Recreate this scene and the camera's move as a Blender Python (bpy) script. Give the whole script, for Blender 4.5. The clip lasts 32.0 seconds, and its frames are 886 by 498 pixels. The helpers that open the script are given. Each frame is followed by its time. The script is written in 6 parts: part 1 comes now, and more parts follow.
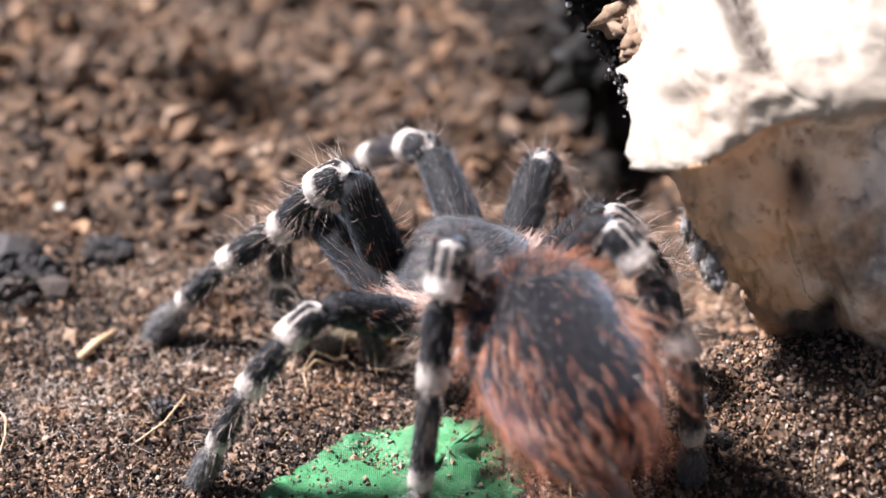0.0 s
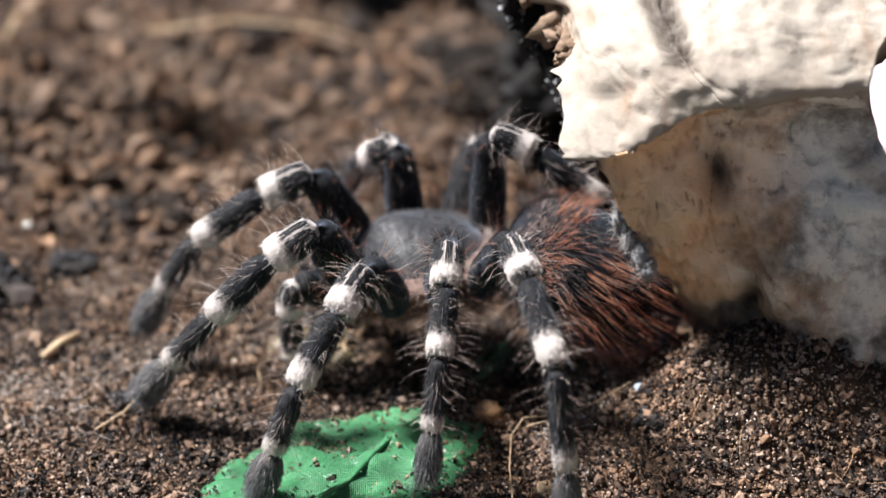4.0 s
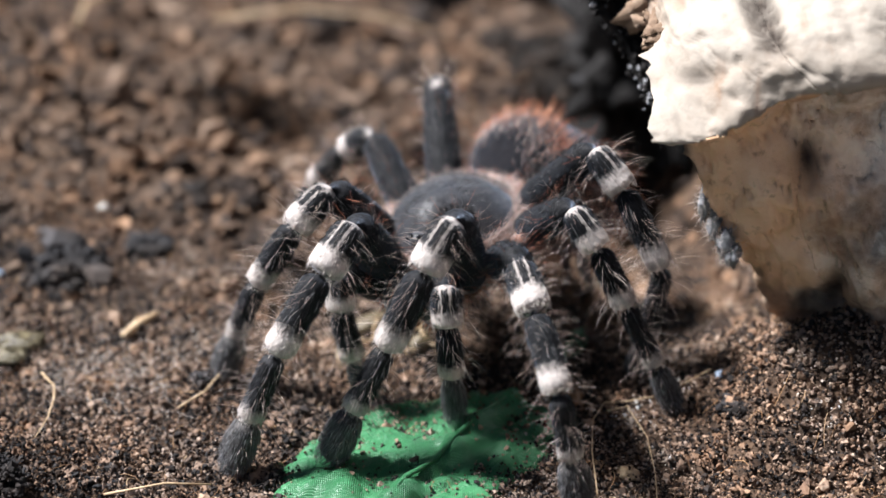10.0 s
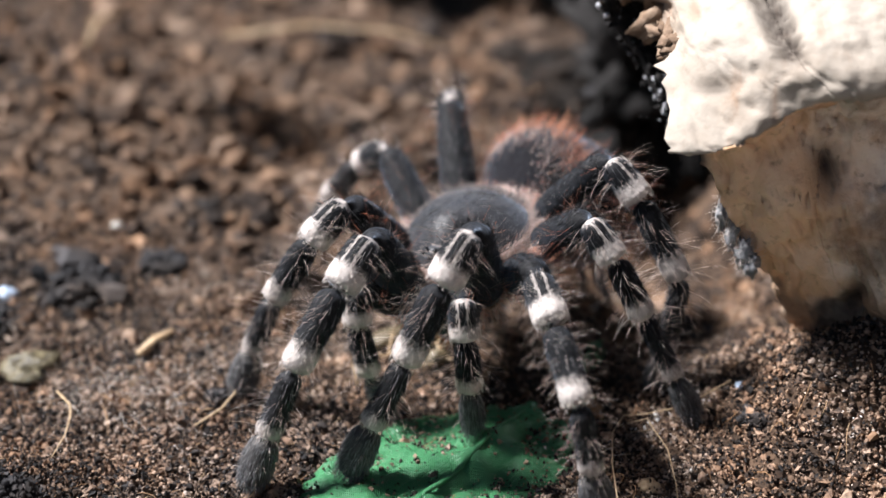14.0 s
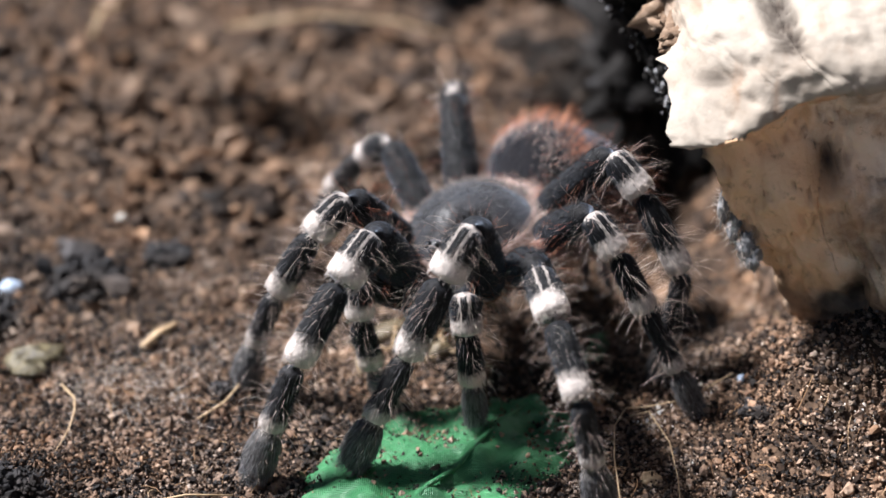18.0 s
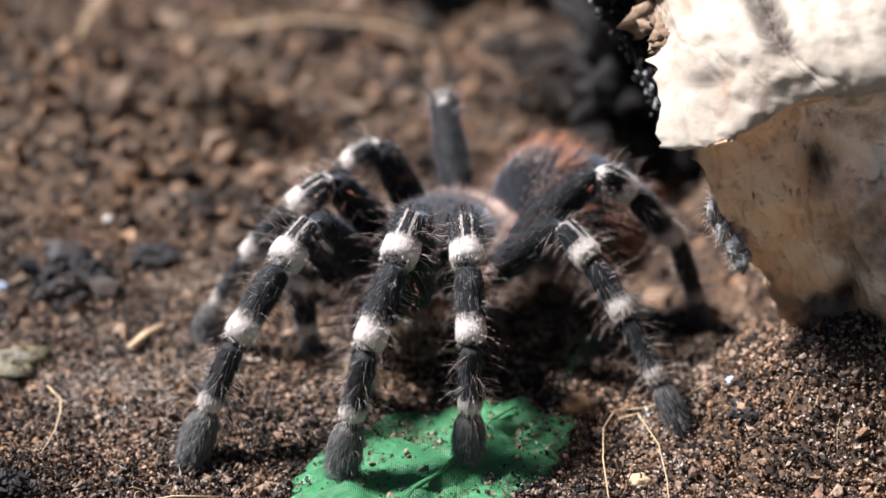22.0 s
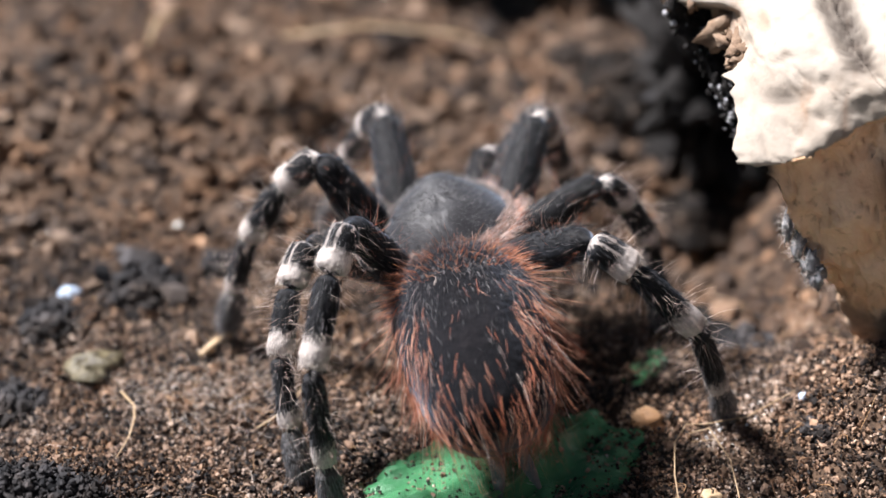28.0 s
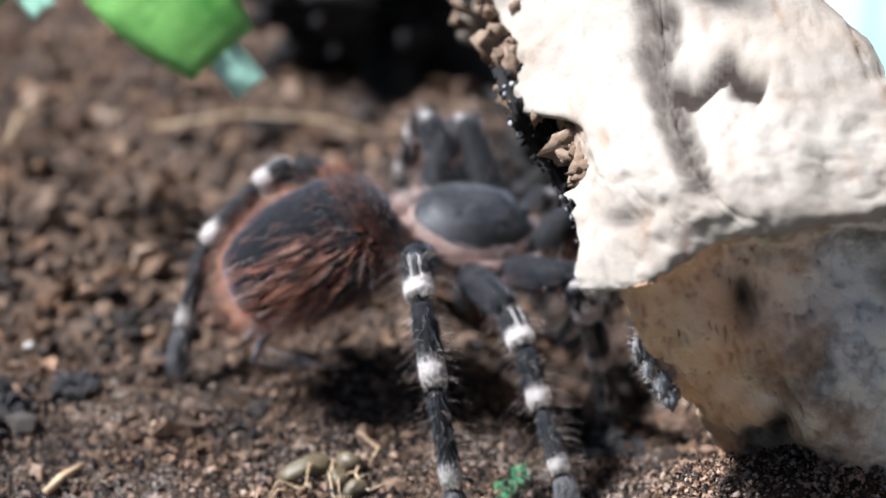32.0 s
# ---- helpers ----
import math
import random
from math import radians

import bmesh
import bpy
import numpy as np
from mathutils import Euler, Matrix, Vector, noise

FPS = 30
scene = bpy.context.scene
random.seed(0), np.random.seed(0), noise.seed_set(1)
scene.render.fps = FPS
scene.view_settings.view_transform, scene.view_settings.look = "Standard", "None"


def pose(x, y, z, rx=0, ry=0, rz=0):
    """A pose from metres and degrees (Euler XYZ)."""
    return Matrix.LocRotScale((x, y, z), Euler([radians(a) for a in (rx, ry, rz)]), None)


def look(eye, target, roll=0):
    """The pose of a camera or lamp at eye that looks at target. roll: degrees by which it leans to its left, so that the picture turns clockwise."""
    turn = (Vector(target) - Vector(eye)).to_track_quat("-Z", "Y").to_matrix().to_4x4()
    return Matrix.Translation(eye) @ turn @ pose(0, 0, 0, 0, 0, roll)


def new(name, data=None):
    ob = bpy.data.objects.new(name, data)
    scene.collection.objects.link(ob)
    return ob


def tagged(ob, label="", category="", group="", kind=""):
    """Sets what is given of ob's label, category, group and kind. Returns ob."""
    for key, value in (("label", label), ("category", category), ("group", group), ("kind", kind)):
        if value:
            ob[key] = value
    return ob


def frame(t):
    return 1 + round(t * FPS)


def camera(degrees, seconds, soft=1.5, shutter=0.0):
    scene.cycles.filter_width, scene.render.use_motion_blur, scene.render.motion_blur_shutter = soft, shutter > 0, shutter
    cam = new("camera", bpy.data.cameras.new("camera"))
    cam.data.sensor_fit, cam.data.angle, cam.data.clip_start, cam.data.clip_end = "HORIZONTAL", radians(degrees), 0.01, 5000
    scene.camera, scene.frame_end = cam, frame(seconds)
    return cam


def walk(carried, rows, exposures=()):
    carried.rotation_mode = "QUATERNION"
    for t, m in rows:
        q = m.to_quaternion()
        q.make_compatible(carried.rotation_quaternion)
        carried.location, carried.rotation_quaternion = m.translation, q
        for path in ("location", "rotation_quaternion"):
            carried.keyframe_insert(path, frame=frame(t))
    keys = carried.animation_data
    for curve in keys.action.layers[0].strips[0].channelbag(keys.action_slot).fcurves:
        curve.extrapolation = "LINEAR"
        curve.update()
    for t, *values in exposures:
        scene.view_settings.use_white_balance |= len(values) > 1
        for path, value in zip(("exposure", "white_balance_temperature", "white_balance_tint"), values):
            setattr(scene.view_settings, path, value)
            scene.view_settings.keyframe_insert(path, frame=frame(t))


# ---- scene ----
cam = camera(33.0, 32.0, soft=1.6)
cam.data.dof.use_dof = True
cam.data.dof.focus_distance = 0.262
cam.data.dof.aperture_fstop = 8.2
walk(cam, [
    (0, pose(0.0057, -0.2101, 0.1801, 55.77, 0.86, -0.19)),
    (0.5, pose(0.0049, -0.2055, 0.1816, 55.28, 1.44, -0.87)),
    (1, pose(0.0030, -0.2097, 0.1789, 55.77, 0.11, -0.70)),
    (1.5, pose(0.0063, -0.2080, 0.1813, 55.22, 1.10, -0.75)),
    (2, pose(0.0088, -0.2099, 0.1822, 55.45, 0.18, -0.14)),
    (2.5, pose(0.0093, -0.2113, 0.1815, 55.73, 0.21, -0.42)),
    (3, pose(0.0083, -0.2220, 0.1779, 56.12, 0.42, -1.36)),
    (3.5, pose(0.0104, -0.2339, 0.1738, 59.07, 0.29, -1.05)),
    (5.5, pose(0.0036, -0.2347, 0.1672, 60.55, -0.29, -1.44)),
    (6, pose(0.0010, -0.2357, 0.1664, 60.63, -0.54, -1.21)),
    (6.5, pose(0.0015, -0.2352, 0.1686, 60.15, -0.28, -0.88)),
    (7, pose(0.0024, -0.2354, 0.1693, 60.20, -0.18, -0.75)),
    (7.5, pose(0.0013, -0.2364, 0.1685, 60.27, -0.32, -0.77)),
    (8, pose(-0.0001, -0.2365, 0.1676, 60.23, -0.21, -0.59)),
    (8.5, pose(0.0001, -0.2358, 0.1674, 60.00, -0.05, -0.07)),
    (9, pose(0.0000, -0.2360, 0.1670, 60.00, 0.00, 0.00)),
    (9.5, pose(-0.0007, -0.2367, 0.1676, 59.97, -0.04, 0.15)),
    (10, pose(-0.0004, -0.2364, 0.1682, 60.00, 0.08, 0.20)),
    (10.5, pose(-0.0013, -0.2367, 0.1687, 60.28, 0.04, 0.11)),
    (11, pose(-0.0016, -0.2364, 0.1682, 60.38, 0.08, 0.30)),
    (11.5, pose(-0.0022, -0.2348, 0.1670, 60.30, 0.15, 0.20)),
    (12, pose(-0.0024, -0.2341, 0.1653, 59.95, 0.42, 0.36)),
    (12.5, pose(-0.0020, -0.2349, 0.1667, 59.59, 0.64, 0.64)),
    (13, pose(-0.0019, -0.2341, 0.1672, 60.01, 0.90, 0.51)),
    (13.5, pose(-0.0030, -0.2343, 0.1680, 60.45, 1.09, 0.22)),
    (14, pose(-0.0020, -0.2354, 0.1671, 60.62, 0.83, 0.11)),
    (14.5, pose(0.0002, -0.2361, 0.1670, 60.03, 1.29, -0.11)),
    (16.5, pose(-0.0010, -0.2359, 0.1689, 60.13, 1.20, 0.20)),
    (17, pose(-0.0011, -0.2359, 0.1683, 60.13, 1.12, 0.34)),
    (17.5, pose(-0.0006, -0.2355, 0.1684, 60.14, 1.20, 0.52)),
    (18, pose(-0.0004, -0.2349, 0.1688, 60.01, 1.12, 0.42)),
    (18.5, pose(-0.0004, -0.2349, 0.1685, 60.12, 1.03, 0.26)),
    (19, pose(-0.0006, -0.2353, 0.1684, 60.22, 0.96, 0.17)),
    (19.5, pose(-0.0008, -0.2358, 0.1681, 60.27, 0.91, 0.23)),
    (20, pose(-0.0004, -0.2355, 0.1687, 60.21, 0.91, 0.24)),
    (20.5, pose(-0.0008, -0.2361, 0.1683, 60.36, 0.84, 0.19)),
    (21, pose(-0.0014, -0.2354, 0.1680, 60.45, 0.78, 0.07)),
    (21.5, pose(-0.0010, -0.2348, 0.1675, 60.45, 0.80, -0.02)),
    (22, pose(-0.0011, -0.2350, 0.1671, 60.37, 0.70, 0.01)),
    (22.5, pose(-0.0014, -0.2350, 0.1675, 60.11, 0.55, 0.16)),
    (23, pose(-0.0021, -0.2351, 0.1679, 59.76, 0.45, 0.39)),
    (23.5, pose(-0.0039, -0.2359, 0.1674, 59.71, 0.38, 0.60)),
    (24, pose(-0.0041, -0.2347, 0.1674, 59.74, 0.45, 0.80)),
    (24.5, pose(-0.0058, -0.2336, 0.1687, 59.57, 0.62, 1.66)),
    (25, pose(-0.0066, -0.2350, 0.1690, 59.62, 0.88, 2.46)),
    (25.5, pose(-0.0059, -0.2351, 0.1691, 59.54, 1.03, 2.63)),
    (27.5, pose(-0.0060, -0.2347, 0.1694, 60.08, 0.99, 2.09)),
    (28, pose(-0.0060, -0.2347, 0.1694, 60.41, 0.98, 1.88)),
    (28.5, pose(-0.0051, -0.2345, 0.1698, 60.60, 0.89, 1.82)),
    (29, pose(-0.0073, -0.2339, 0.1687, 60.88, 0.48, 1.55)),
    (29.5, pose(-0.0071, -0.2315, 0.1763, 60.91, 0.60, -0.16)),
    (30, pose(-0.0081, -0.2287, 0.1802, 60.44, 0.51, -0.99)),
    (30.5, pose(-0.0080, -0.2258, 0.1860, 59.60, 0.78, -1.59)),
    (31, pose(0.0051, -0.2169, 0.1861, 59.98, 1.60, -0.90)),
    (31.5, pose(0.0106, -0.2166, 0.1820, 61.26, 1.57, -0.36)),
    (32, pose(0.0115, -0.2166, 0.1800, 61.28, 1.75, -1.19)),
], exposures=[
    (0.0, 1.66, 6500, 16), (1.0, 1.34, 6500, 13), (2.0, 1.34, 6450, 12), (3.0, 1.28, 6500, 11), (8.0, 1.25, 6250, 10), (13.0, 1.23, 6400, 11),
    (24.0, 1.23, 6400, 12), (28.0, 1.3, 6500, 13), (29.0, 1.34, 6400, 12), (30.0, 1.34, 6200, 10), (31.0, 1.23, 5900, 9), (32.0, 1.18, 5900, 9)])
MM = 0.001

# ---- world, sun, exposure ----
world = bpy.data.worlds.new("world")
scene.world = world
world.use_nodes = True
wn = world.node_tree.nodes
sky = wn.new("ShaderNodeTexSky")
sky.sky_type = "NISHITA"
sky.sun_disc = False
sky.sun_elevation, sky.sun_rotation = radians(54), radians(-70)
world.node_tree.links.new(sky.outputs[0], wn["Background"].inputs[0])
wn["Background"].inputs[1].default_value = 0.022

sun_data = bpy.data.lights.new("sun", "SUN")
sun_data.energy, sun_data.angle, sun_data.color = 6.0, radians(11.0), (1.0, 0.985, 0.99)
sun_lamp = new("sun", sun_data)
sun_lamp.matrix_basis = look((-0.55, 0.2, 0.81), (0, 0, 0))
scene.view_settings.exposure = 1.2


# ---- materials ----
def material(name, rough=0.8, spec=0.3):
    m = bpy.data.materials.new(name)
    m.use_nodes = True
    b = m.node_tree.nodes["Principled BSDF"]
    b.inputs["Roughness"].default_value = rough
    b.inputs["Specular IOR Level"].default_value = spec
    return m, m.node_tree, b


def noise_tex(nt, scale, detail=4.0, coord="Object", rough=0.6):
    co = nt.nodes.new("ShaderNodeTexCoord")
    n = nt.nodes.new("ShaderNodeTexNoise")
    n.inputs["Scale"].default_value, n.inputs["Detail"].default_value, n.inputs["Roughness"].default_value = scale, detail, rough
    nt.links.new(co.outputs[coord], n.inputs["Vector"])
    return n.outputs["Fac"]


def ramp(nt, fac, stops, mode="LINEAR"):
    r = nt.nodes.new("ShaderNodeValToRGB")
    r.color_ramp.interpolation = mode
    el = r.color_ramp.elements
    while len(el) < len(stops):
        el.new(0.5)
    for e, (p, c) in zip(el, stops):
        e.position, e.color = p, (*c, 1)
    nt.links.new(fac, r.inputs[0])
    return r.outputs[0]


def mix(nt, fac, a, b, mode="MIX"):
    m = nt.nodes.new("ShaderNodeMix")
    m.data_type, m.blend_type = "RGBA", mode
    for sock, v in ((m.inputs[0], fac), (m.inputs[6], a), (m.inputs[7], b)):
        if isinstance(v, (int, float)):
            sock.default_value = v
        elif isinstance(v, tuple):
            sock.default_value = (*v, 1)
        else:
            nt.links.new(v, sock)
    return m.outputs[2]


def calc(nt, op, a, b=0.0):
    m = nt.nodes.new("ShaderNodeMath")
    m.operation = op
    for sock, v in zip(m.inputs, (a, b)):
        if isinstance(v, (int, float)):
            sock.default_value = v
        else:
            nt.links.new(v, sock)
    return m.outputs[0]


def bump(nt, b, height, dist, strength=1.0):
    n = nt.nodes.new("ShaderNodeBump")
    n.inputs["Distance"].default_value, n.inputs["Strength"].default_value = dist, strength
    nt.links.new(height, n.inputs["Height"])
    nt.links.new(n.outputs[0], b.inputs["Normal"])


def mottled(name, stops, scale=300.0, rough=0.85, bump_mm=0.3, spec=0.25, detail=6.0):
    m, nt, b = material(name, rough, spec)
    f1, f2 = noise_tex(nt, scale, detail), noise_tex(nt, scale * 0.17, 3.0)
    f = calc(nt, "ADD", calc(nt, "MULTIPLY", f1, 0.55), calc(nt, "MULTIPLY", f2, 0.45))
    nt.links.new(ramp(nt, f, stops), b.inputs["Base Color"])
    bump(nt, b, f1, bump_mm * MM)
    return m


def island_mat(name, stops, scale=900.0, rough=0.9, patches=0.0, spread=1.0):
    """Loose bits: each one takes its own tone, with fine grain on it."""
    m, nt, b = material(name, rough, 0.3)
    g = nt.nodes.new("ShaderNodeNewGeometry")
    f = noise_tex(nt, scale, 4.0)
    tone = calc(nt, "ADD", calc(nt, "ADD", calc(nt, "MULTIPLY", g.outputs["Random Per Island"], 0.86 * spread), 0.43 * (1 - spread)), calc(nt, "MULTIPLY", calc(nt, "SUBTRACT", f, 0.5), 0.5))
    patch = noise_tex(nt, 38.0, 4.0)
    tone = calc(nt, "ADD", tone, calc(nt, "MULTIPLY", calc(nt, "SUBTRACT", patch, 0.5), patches))
    rust = ramp(nt, noise_tex(nt, 55.0, 3.0), [(0.42, (1.04, 1.1, 1.16)), (0.6, (1.1, 0.98, 0.85))])
    nt.links.new(mix(nt, 1.0, ramp(nt, tone, stops), rust, "MULTIPLY"), b.inputs["Base Color"])
    bump(nt, b, f, 0.25 * MM)
    return m


SOIL_STOPS = [(0.0, (0.012, 0.01, 0.009)), (0.25, (0.03, 0.02, 0.015)), (0.5, (0.092, 0.058, 0.038)), (0.78, (0.2, 0.129, 0.086)), (1.0, (0.33, 0.24, 0.18))]
M_SOIL = mottled("soil", [(0.3, (0.014, 0.01, 0.008)), (0.48, (0.05, 0.032, 0.021)), (0.62, (0.11, 0.068, 0.043)), (0.8, (0.19, 0.12, 0.08))], 420, 0.95, 0.8)
M_CRUMB = island_mat("soil_crumb", SOIL_STOPS, patches=0.9, spread=0.8)
M_CRUMB_FINE = island_mat("fine_soil", [(0.0, (0.008, 0.007, 0.007)), (0.3, (0.026, 0.017, 0.013)), (0.52, (0.145, 0.092, 0.063)), (0.8, (0.25, 0.168, 0.118)), (1.0, (0.38, 0.3, 0.24))], 1500, 0.7, 1.3)
M_GRIT = island_mat("grit", [(0.0, (0.006, 0.006, 0.007)), (0.42, (0.02, 0.016, 0.014)), (0.55, (0.13, 0.084, 0.06)), (0.82, (0.32, 0.23, 0.175)), (0.97, (0.4, 0.33, 0.28)), (1.0, (0.7, 0.67, 0.64))], 2000, 0.7, 1.1)
M_FIBRE = island_mat("fibre", [(0.0, (0.08, 0.04, 0.02)), (0.5, (0.25, 0.14, 0.07)), (1.0, (0.5, 0.36, 0.22))], 700, 0.7)
M_DARK = mottled("charcoal", [(0.3, (0.01, 0.01, 0.011)), (0.6, (0.035, 0.033, 0.035)), (0.8, (0.09, 0.085, 0.09))], 700, 0.75, 0.6)
# near-black for crusted soil and root, and for shade painted round the cork
M_PIT = mottled("black_soil_and_shade", [(0.3, (0.004, 0.004, 0.004)), (0.6, (0.013, 0.011, 0.01)), (0.8, (0.04, 0.034, 0.03))], 600, 0.8, 0.8)
M_CLOD = island_mat("dark_clod", [(0.0, (0.008, 0.008, 0.009)), (0.6, (0.03, 0.027, 0.027)), (0.9, (0.07, 0.06, 0.058)), (1.0, (0.16, 0.13, 0.11))], 1200)
# soil darkened in its colour for the shade of the gap behind the cork
M_SHADE_SOIL = island_mat("shade_brown_soil", [(0.0, (0.005, 0.004, 0.004)), (0.6, (0.022, 0.016, 0.012)), (0.9, (0.055, 0.038, 0.027)), (1.0, (0.12, 0.08, 0.055))], 1200)
M_STONE = mottled("pale_stone", [(0.3, (0.4, 0.38, 0.34)), (0.7, (0.7, 0.68, 0.62))], 900, 0.6, 0.2)
M_BLUE = mottled("blue_grey_stone", [(0.3, (0.2, 0.26, 0.36)), (0.7, (0.55, 0.65, 0.78))], 900, 0.4, 0.2)
M_GREYSTONE = mottled("grey_stone", [(0.3, (0.14, 0.14, 0.15)), (0.7, (0.5, 0.5, 0.52))], 500, 0.7, 0.6)
M_WEB = mottled("old_web", [(0.3, (0.1, 0.1, 0.1)), (0.55, (0.24, 0.24, 0.25)), (0.8, (0.42, 0.43, 0.45))], 400, 0.8, 0.8)
M_DARKWALL = mottled("unseen_dark_wall", [(0.3, (0.05, 0.035, 0.025)), (0.7, (0.12, 0.085, 0.06))], 6, 0.7, 0.5)
M_BOUNCE = mottled("grey_bounce_slab", [(0.3, (0.16, 0.155, 0.15)), (0.7, (0.24, 0.235, 0.23))], 9, 0.5, 0.1)
M_STRAW = mottled("straw", [(0.3, (0.34, 0.22, 0.12)), (0.7, (0.55, 0.42, 0.27))], 1200, 0.6, 0.05)


def cork_material(name, low, mid, high, stain):
    m, nt, b = material(name, 0.9, 0.2)
    f1, f2, f3 = noise_tex(nt, 70, 8.0), noise_tex(nt, 420, 5.0), noise_tex(nt, 26, 4.0)
    base = ramp(nt, f1, [(0.24, low), (0.36, mid), (0.56, high)])
    base = mix(nt, ramp(nt, f3, [(0.52, (0, 0, 0)), (0.68, (0.7, 0.7, 0.7))]), base, stain)
    att = nt.nodes.new("ShaderNodeAttribute")
    att.attribute_name = "crevice_and_shade"
    streak = nt.nodes.new("ShaderNodeTexNoise")
    streak.inputs["Scale"].default_value, streak.inputs["Detail"].default_value = 1.0, 5.0
    co = nt.nodes.new("ShaderNodeTexCoord")
    st = nt.nodes.new("ShaderNodeMapping")
    st.inputs["Rotation"].default_value, st.inputs["Scale"].default_value = (0.4, 0.5, 0.6), (260, 60, 60)
    nt.links.new(co.outputs["Object"], st.inputs[0])
    nt.links.new(st.outputs[0], streak.inputs["Vector"])
    base = mix(nt, ramp(nt, streak.outputs["Fac"], [(0.6, (0, 0, 0)), (0.7, (0.4, 0.4, 0.4))]), base, (0.25, 0.14, 0.08))
    grit = mix(nt, ramp(nt, f2, [(0.3, (0.35, 0.35, 0.35)), (0.45, (0.0, 0.0, 0.0))]), base, low)
    # cracks and the painted shade of back and rim go near-black
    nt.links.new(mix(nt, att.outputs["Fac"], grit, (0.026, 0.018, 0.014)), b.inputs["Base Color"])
    bump(nt, b, calc(nt, "ADD", f1, calc(nt, "MULTIPLY", f2, 0.5)), 0.4 * MM)
    return m


def leaf_material(name, dark, light, scale):
    """Woven artificial leaf: a fine thread weave with faded patches, slightly see-through."""
    m, nt, b = material(name, 0.36, 0.5)
    f = noise_tex(nt, 70, 6.0)
    co = nt.nodes.new("ShaderNodeTexCoord")
    wave = []
    for axis in ("X", "Y"):
        w = nt.nodes.new("ShaderNodeTexWave")
        w.bands_direction = axis
        w.inputs["Scale"].default_value = scale
        nt.links.new(co.outputs["Object"], w.inputs["Vector"])
        wave.append(w.outputs["Fac"])
    weave = calc(nt, "MULTIPLY", wave[0], wave[1])
    col = ramp(nt, f, [(0.3, dark), (0.62, light), (0.8, tuple(min(1, c * 1.5 + 0.05) for c in light))])
    nt.links.new(mix(nt, calc(nt, "MULTIPLY", weave, 0.13), col, tuple(c * 0.35 for c in dark)), b.inputs["Base Color"])
    bump(nt, b, calc(nt, "ADD", calc(nt, "MULTIPLY", weave, 0.4), noise_tex(nt, 160, 4.0)), 0.5 * MM)
    return m


M_CORK = cork_material("cream_bark", (0.2, 0.15, 0.108), (0.305, 0.26, 0.213), (0.345, 0.305, 0.257), (0.25, 0.187, 0.13))


def under_cork():
    """Tan inner cork that passes into weathered grey bark along x."""
    m, nt, b = material("tan_to_grey_cork", 0.9, 0.2)
    f1, f2, f3 = noise_tex(nt, 70, 8.0), noise_tex(nt, 420, 5.0), noise_tex(nt, 45, 5.0)
    tan = ramp(nt, f1, [(0.26, (0.42, 0.22, 0.12)), (0.42, (0.7, 0.44, 0.26)), (0.65, (0.78, 0.54, 0.36))])
    grey = ramp(nt, f1, [(0.36, (0.07, 0.06, 0.055)), (0.46, (0.3, 0.27, 0.24)), (0.56, (0.74, 0.7, 0.63))])
    co = nt.nodes.new("ShaderNodeTexCoord")
    sep = nt.nodes.new("ShaderNodeSeparateXYZ")
    nt.links.new(co.outputs["Object"], sep.inputs[0])
    x = calc(nt, "ADD", calc(nt, "MULTIPLY", sep.outputs[0], 10.0), calc(nt, "MULTIPLY", calc(nt, "SUBTRACT", f3, 0.5), 0.55))
    base = mix(nt, ramp(nt, x, [(0.6, (0, 0, 0)), (0.8, (1, 1, 1))]), tan, grey)
    att = nt.nodes.new("ShaderNodeAttribute")
    att.attribute_name = "crevice_and_shade"
    base = mix(nt, ramp(nt, noise_tex(nt, 33, 3.0), [(0.54, (0, 0, 0)), (0.66, (0.75, 0.75, 0.75))]), base, (0.14, 0.1, 0.07))
    grit = mix(nt, ramp(nt, f2, [(0.3, (0.4, 0.4, 0.4)), (0.42, (0.0, 0.0, 0.0))]), base, (0.09, 0.06, 0.04))
    # same mask: cracks, plus shade painted on back and rim
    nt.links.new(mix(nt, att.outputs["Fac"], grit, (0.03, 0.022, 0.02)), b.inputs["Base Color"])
    bump(nt, b, calc(nt, "ADD", f1, calc(nt, "MULTIPLY", f2, 0.5)), 1.1 * MM)
    return m


M_CORK_UNDER = under_cork()
M_FLAKE = mottled("torn_bark", [(0.3, (0.05, 0.034, 0.024)), (0.5, (0.18, 0.12, 0.08)), (0.75, (0.34, 0.26, 0.19))], 400, 0.9, 0.6)
M_LEAF = leaf_material("green_fabric", (0.014, 0.095, 0.034), (0.06, 0.26, 0.105), 900)
M_LEAF_HANG = leaf_material("bright_green_fabric", (0.08, 0.3, 0.045), (0.26, 0.58, 0.13), 300)
M_LEAF_TIP = mottled("pale_green_tip", [(0.3, (0.35, 0.65, 0.45)), (0.7, (0.55, 0.85, 0.7))], 200, 0.5, 0.05)


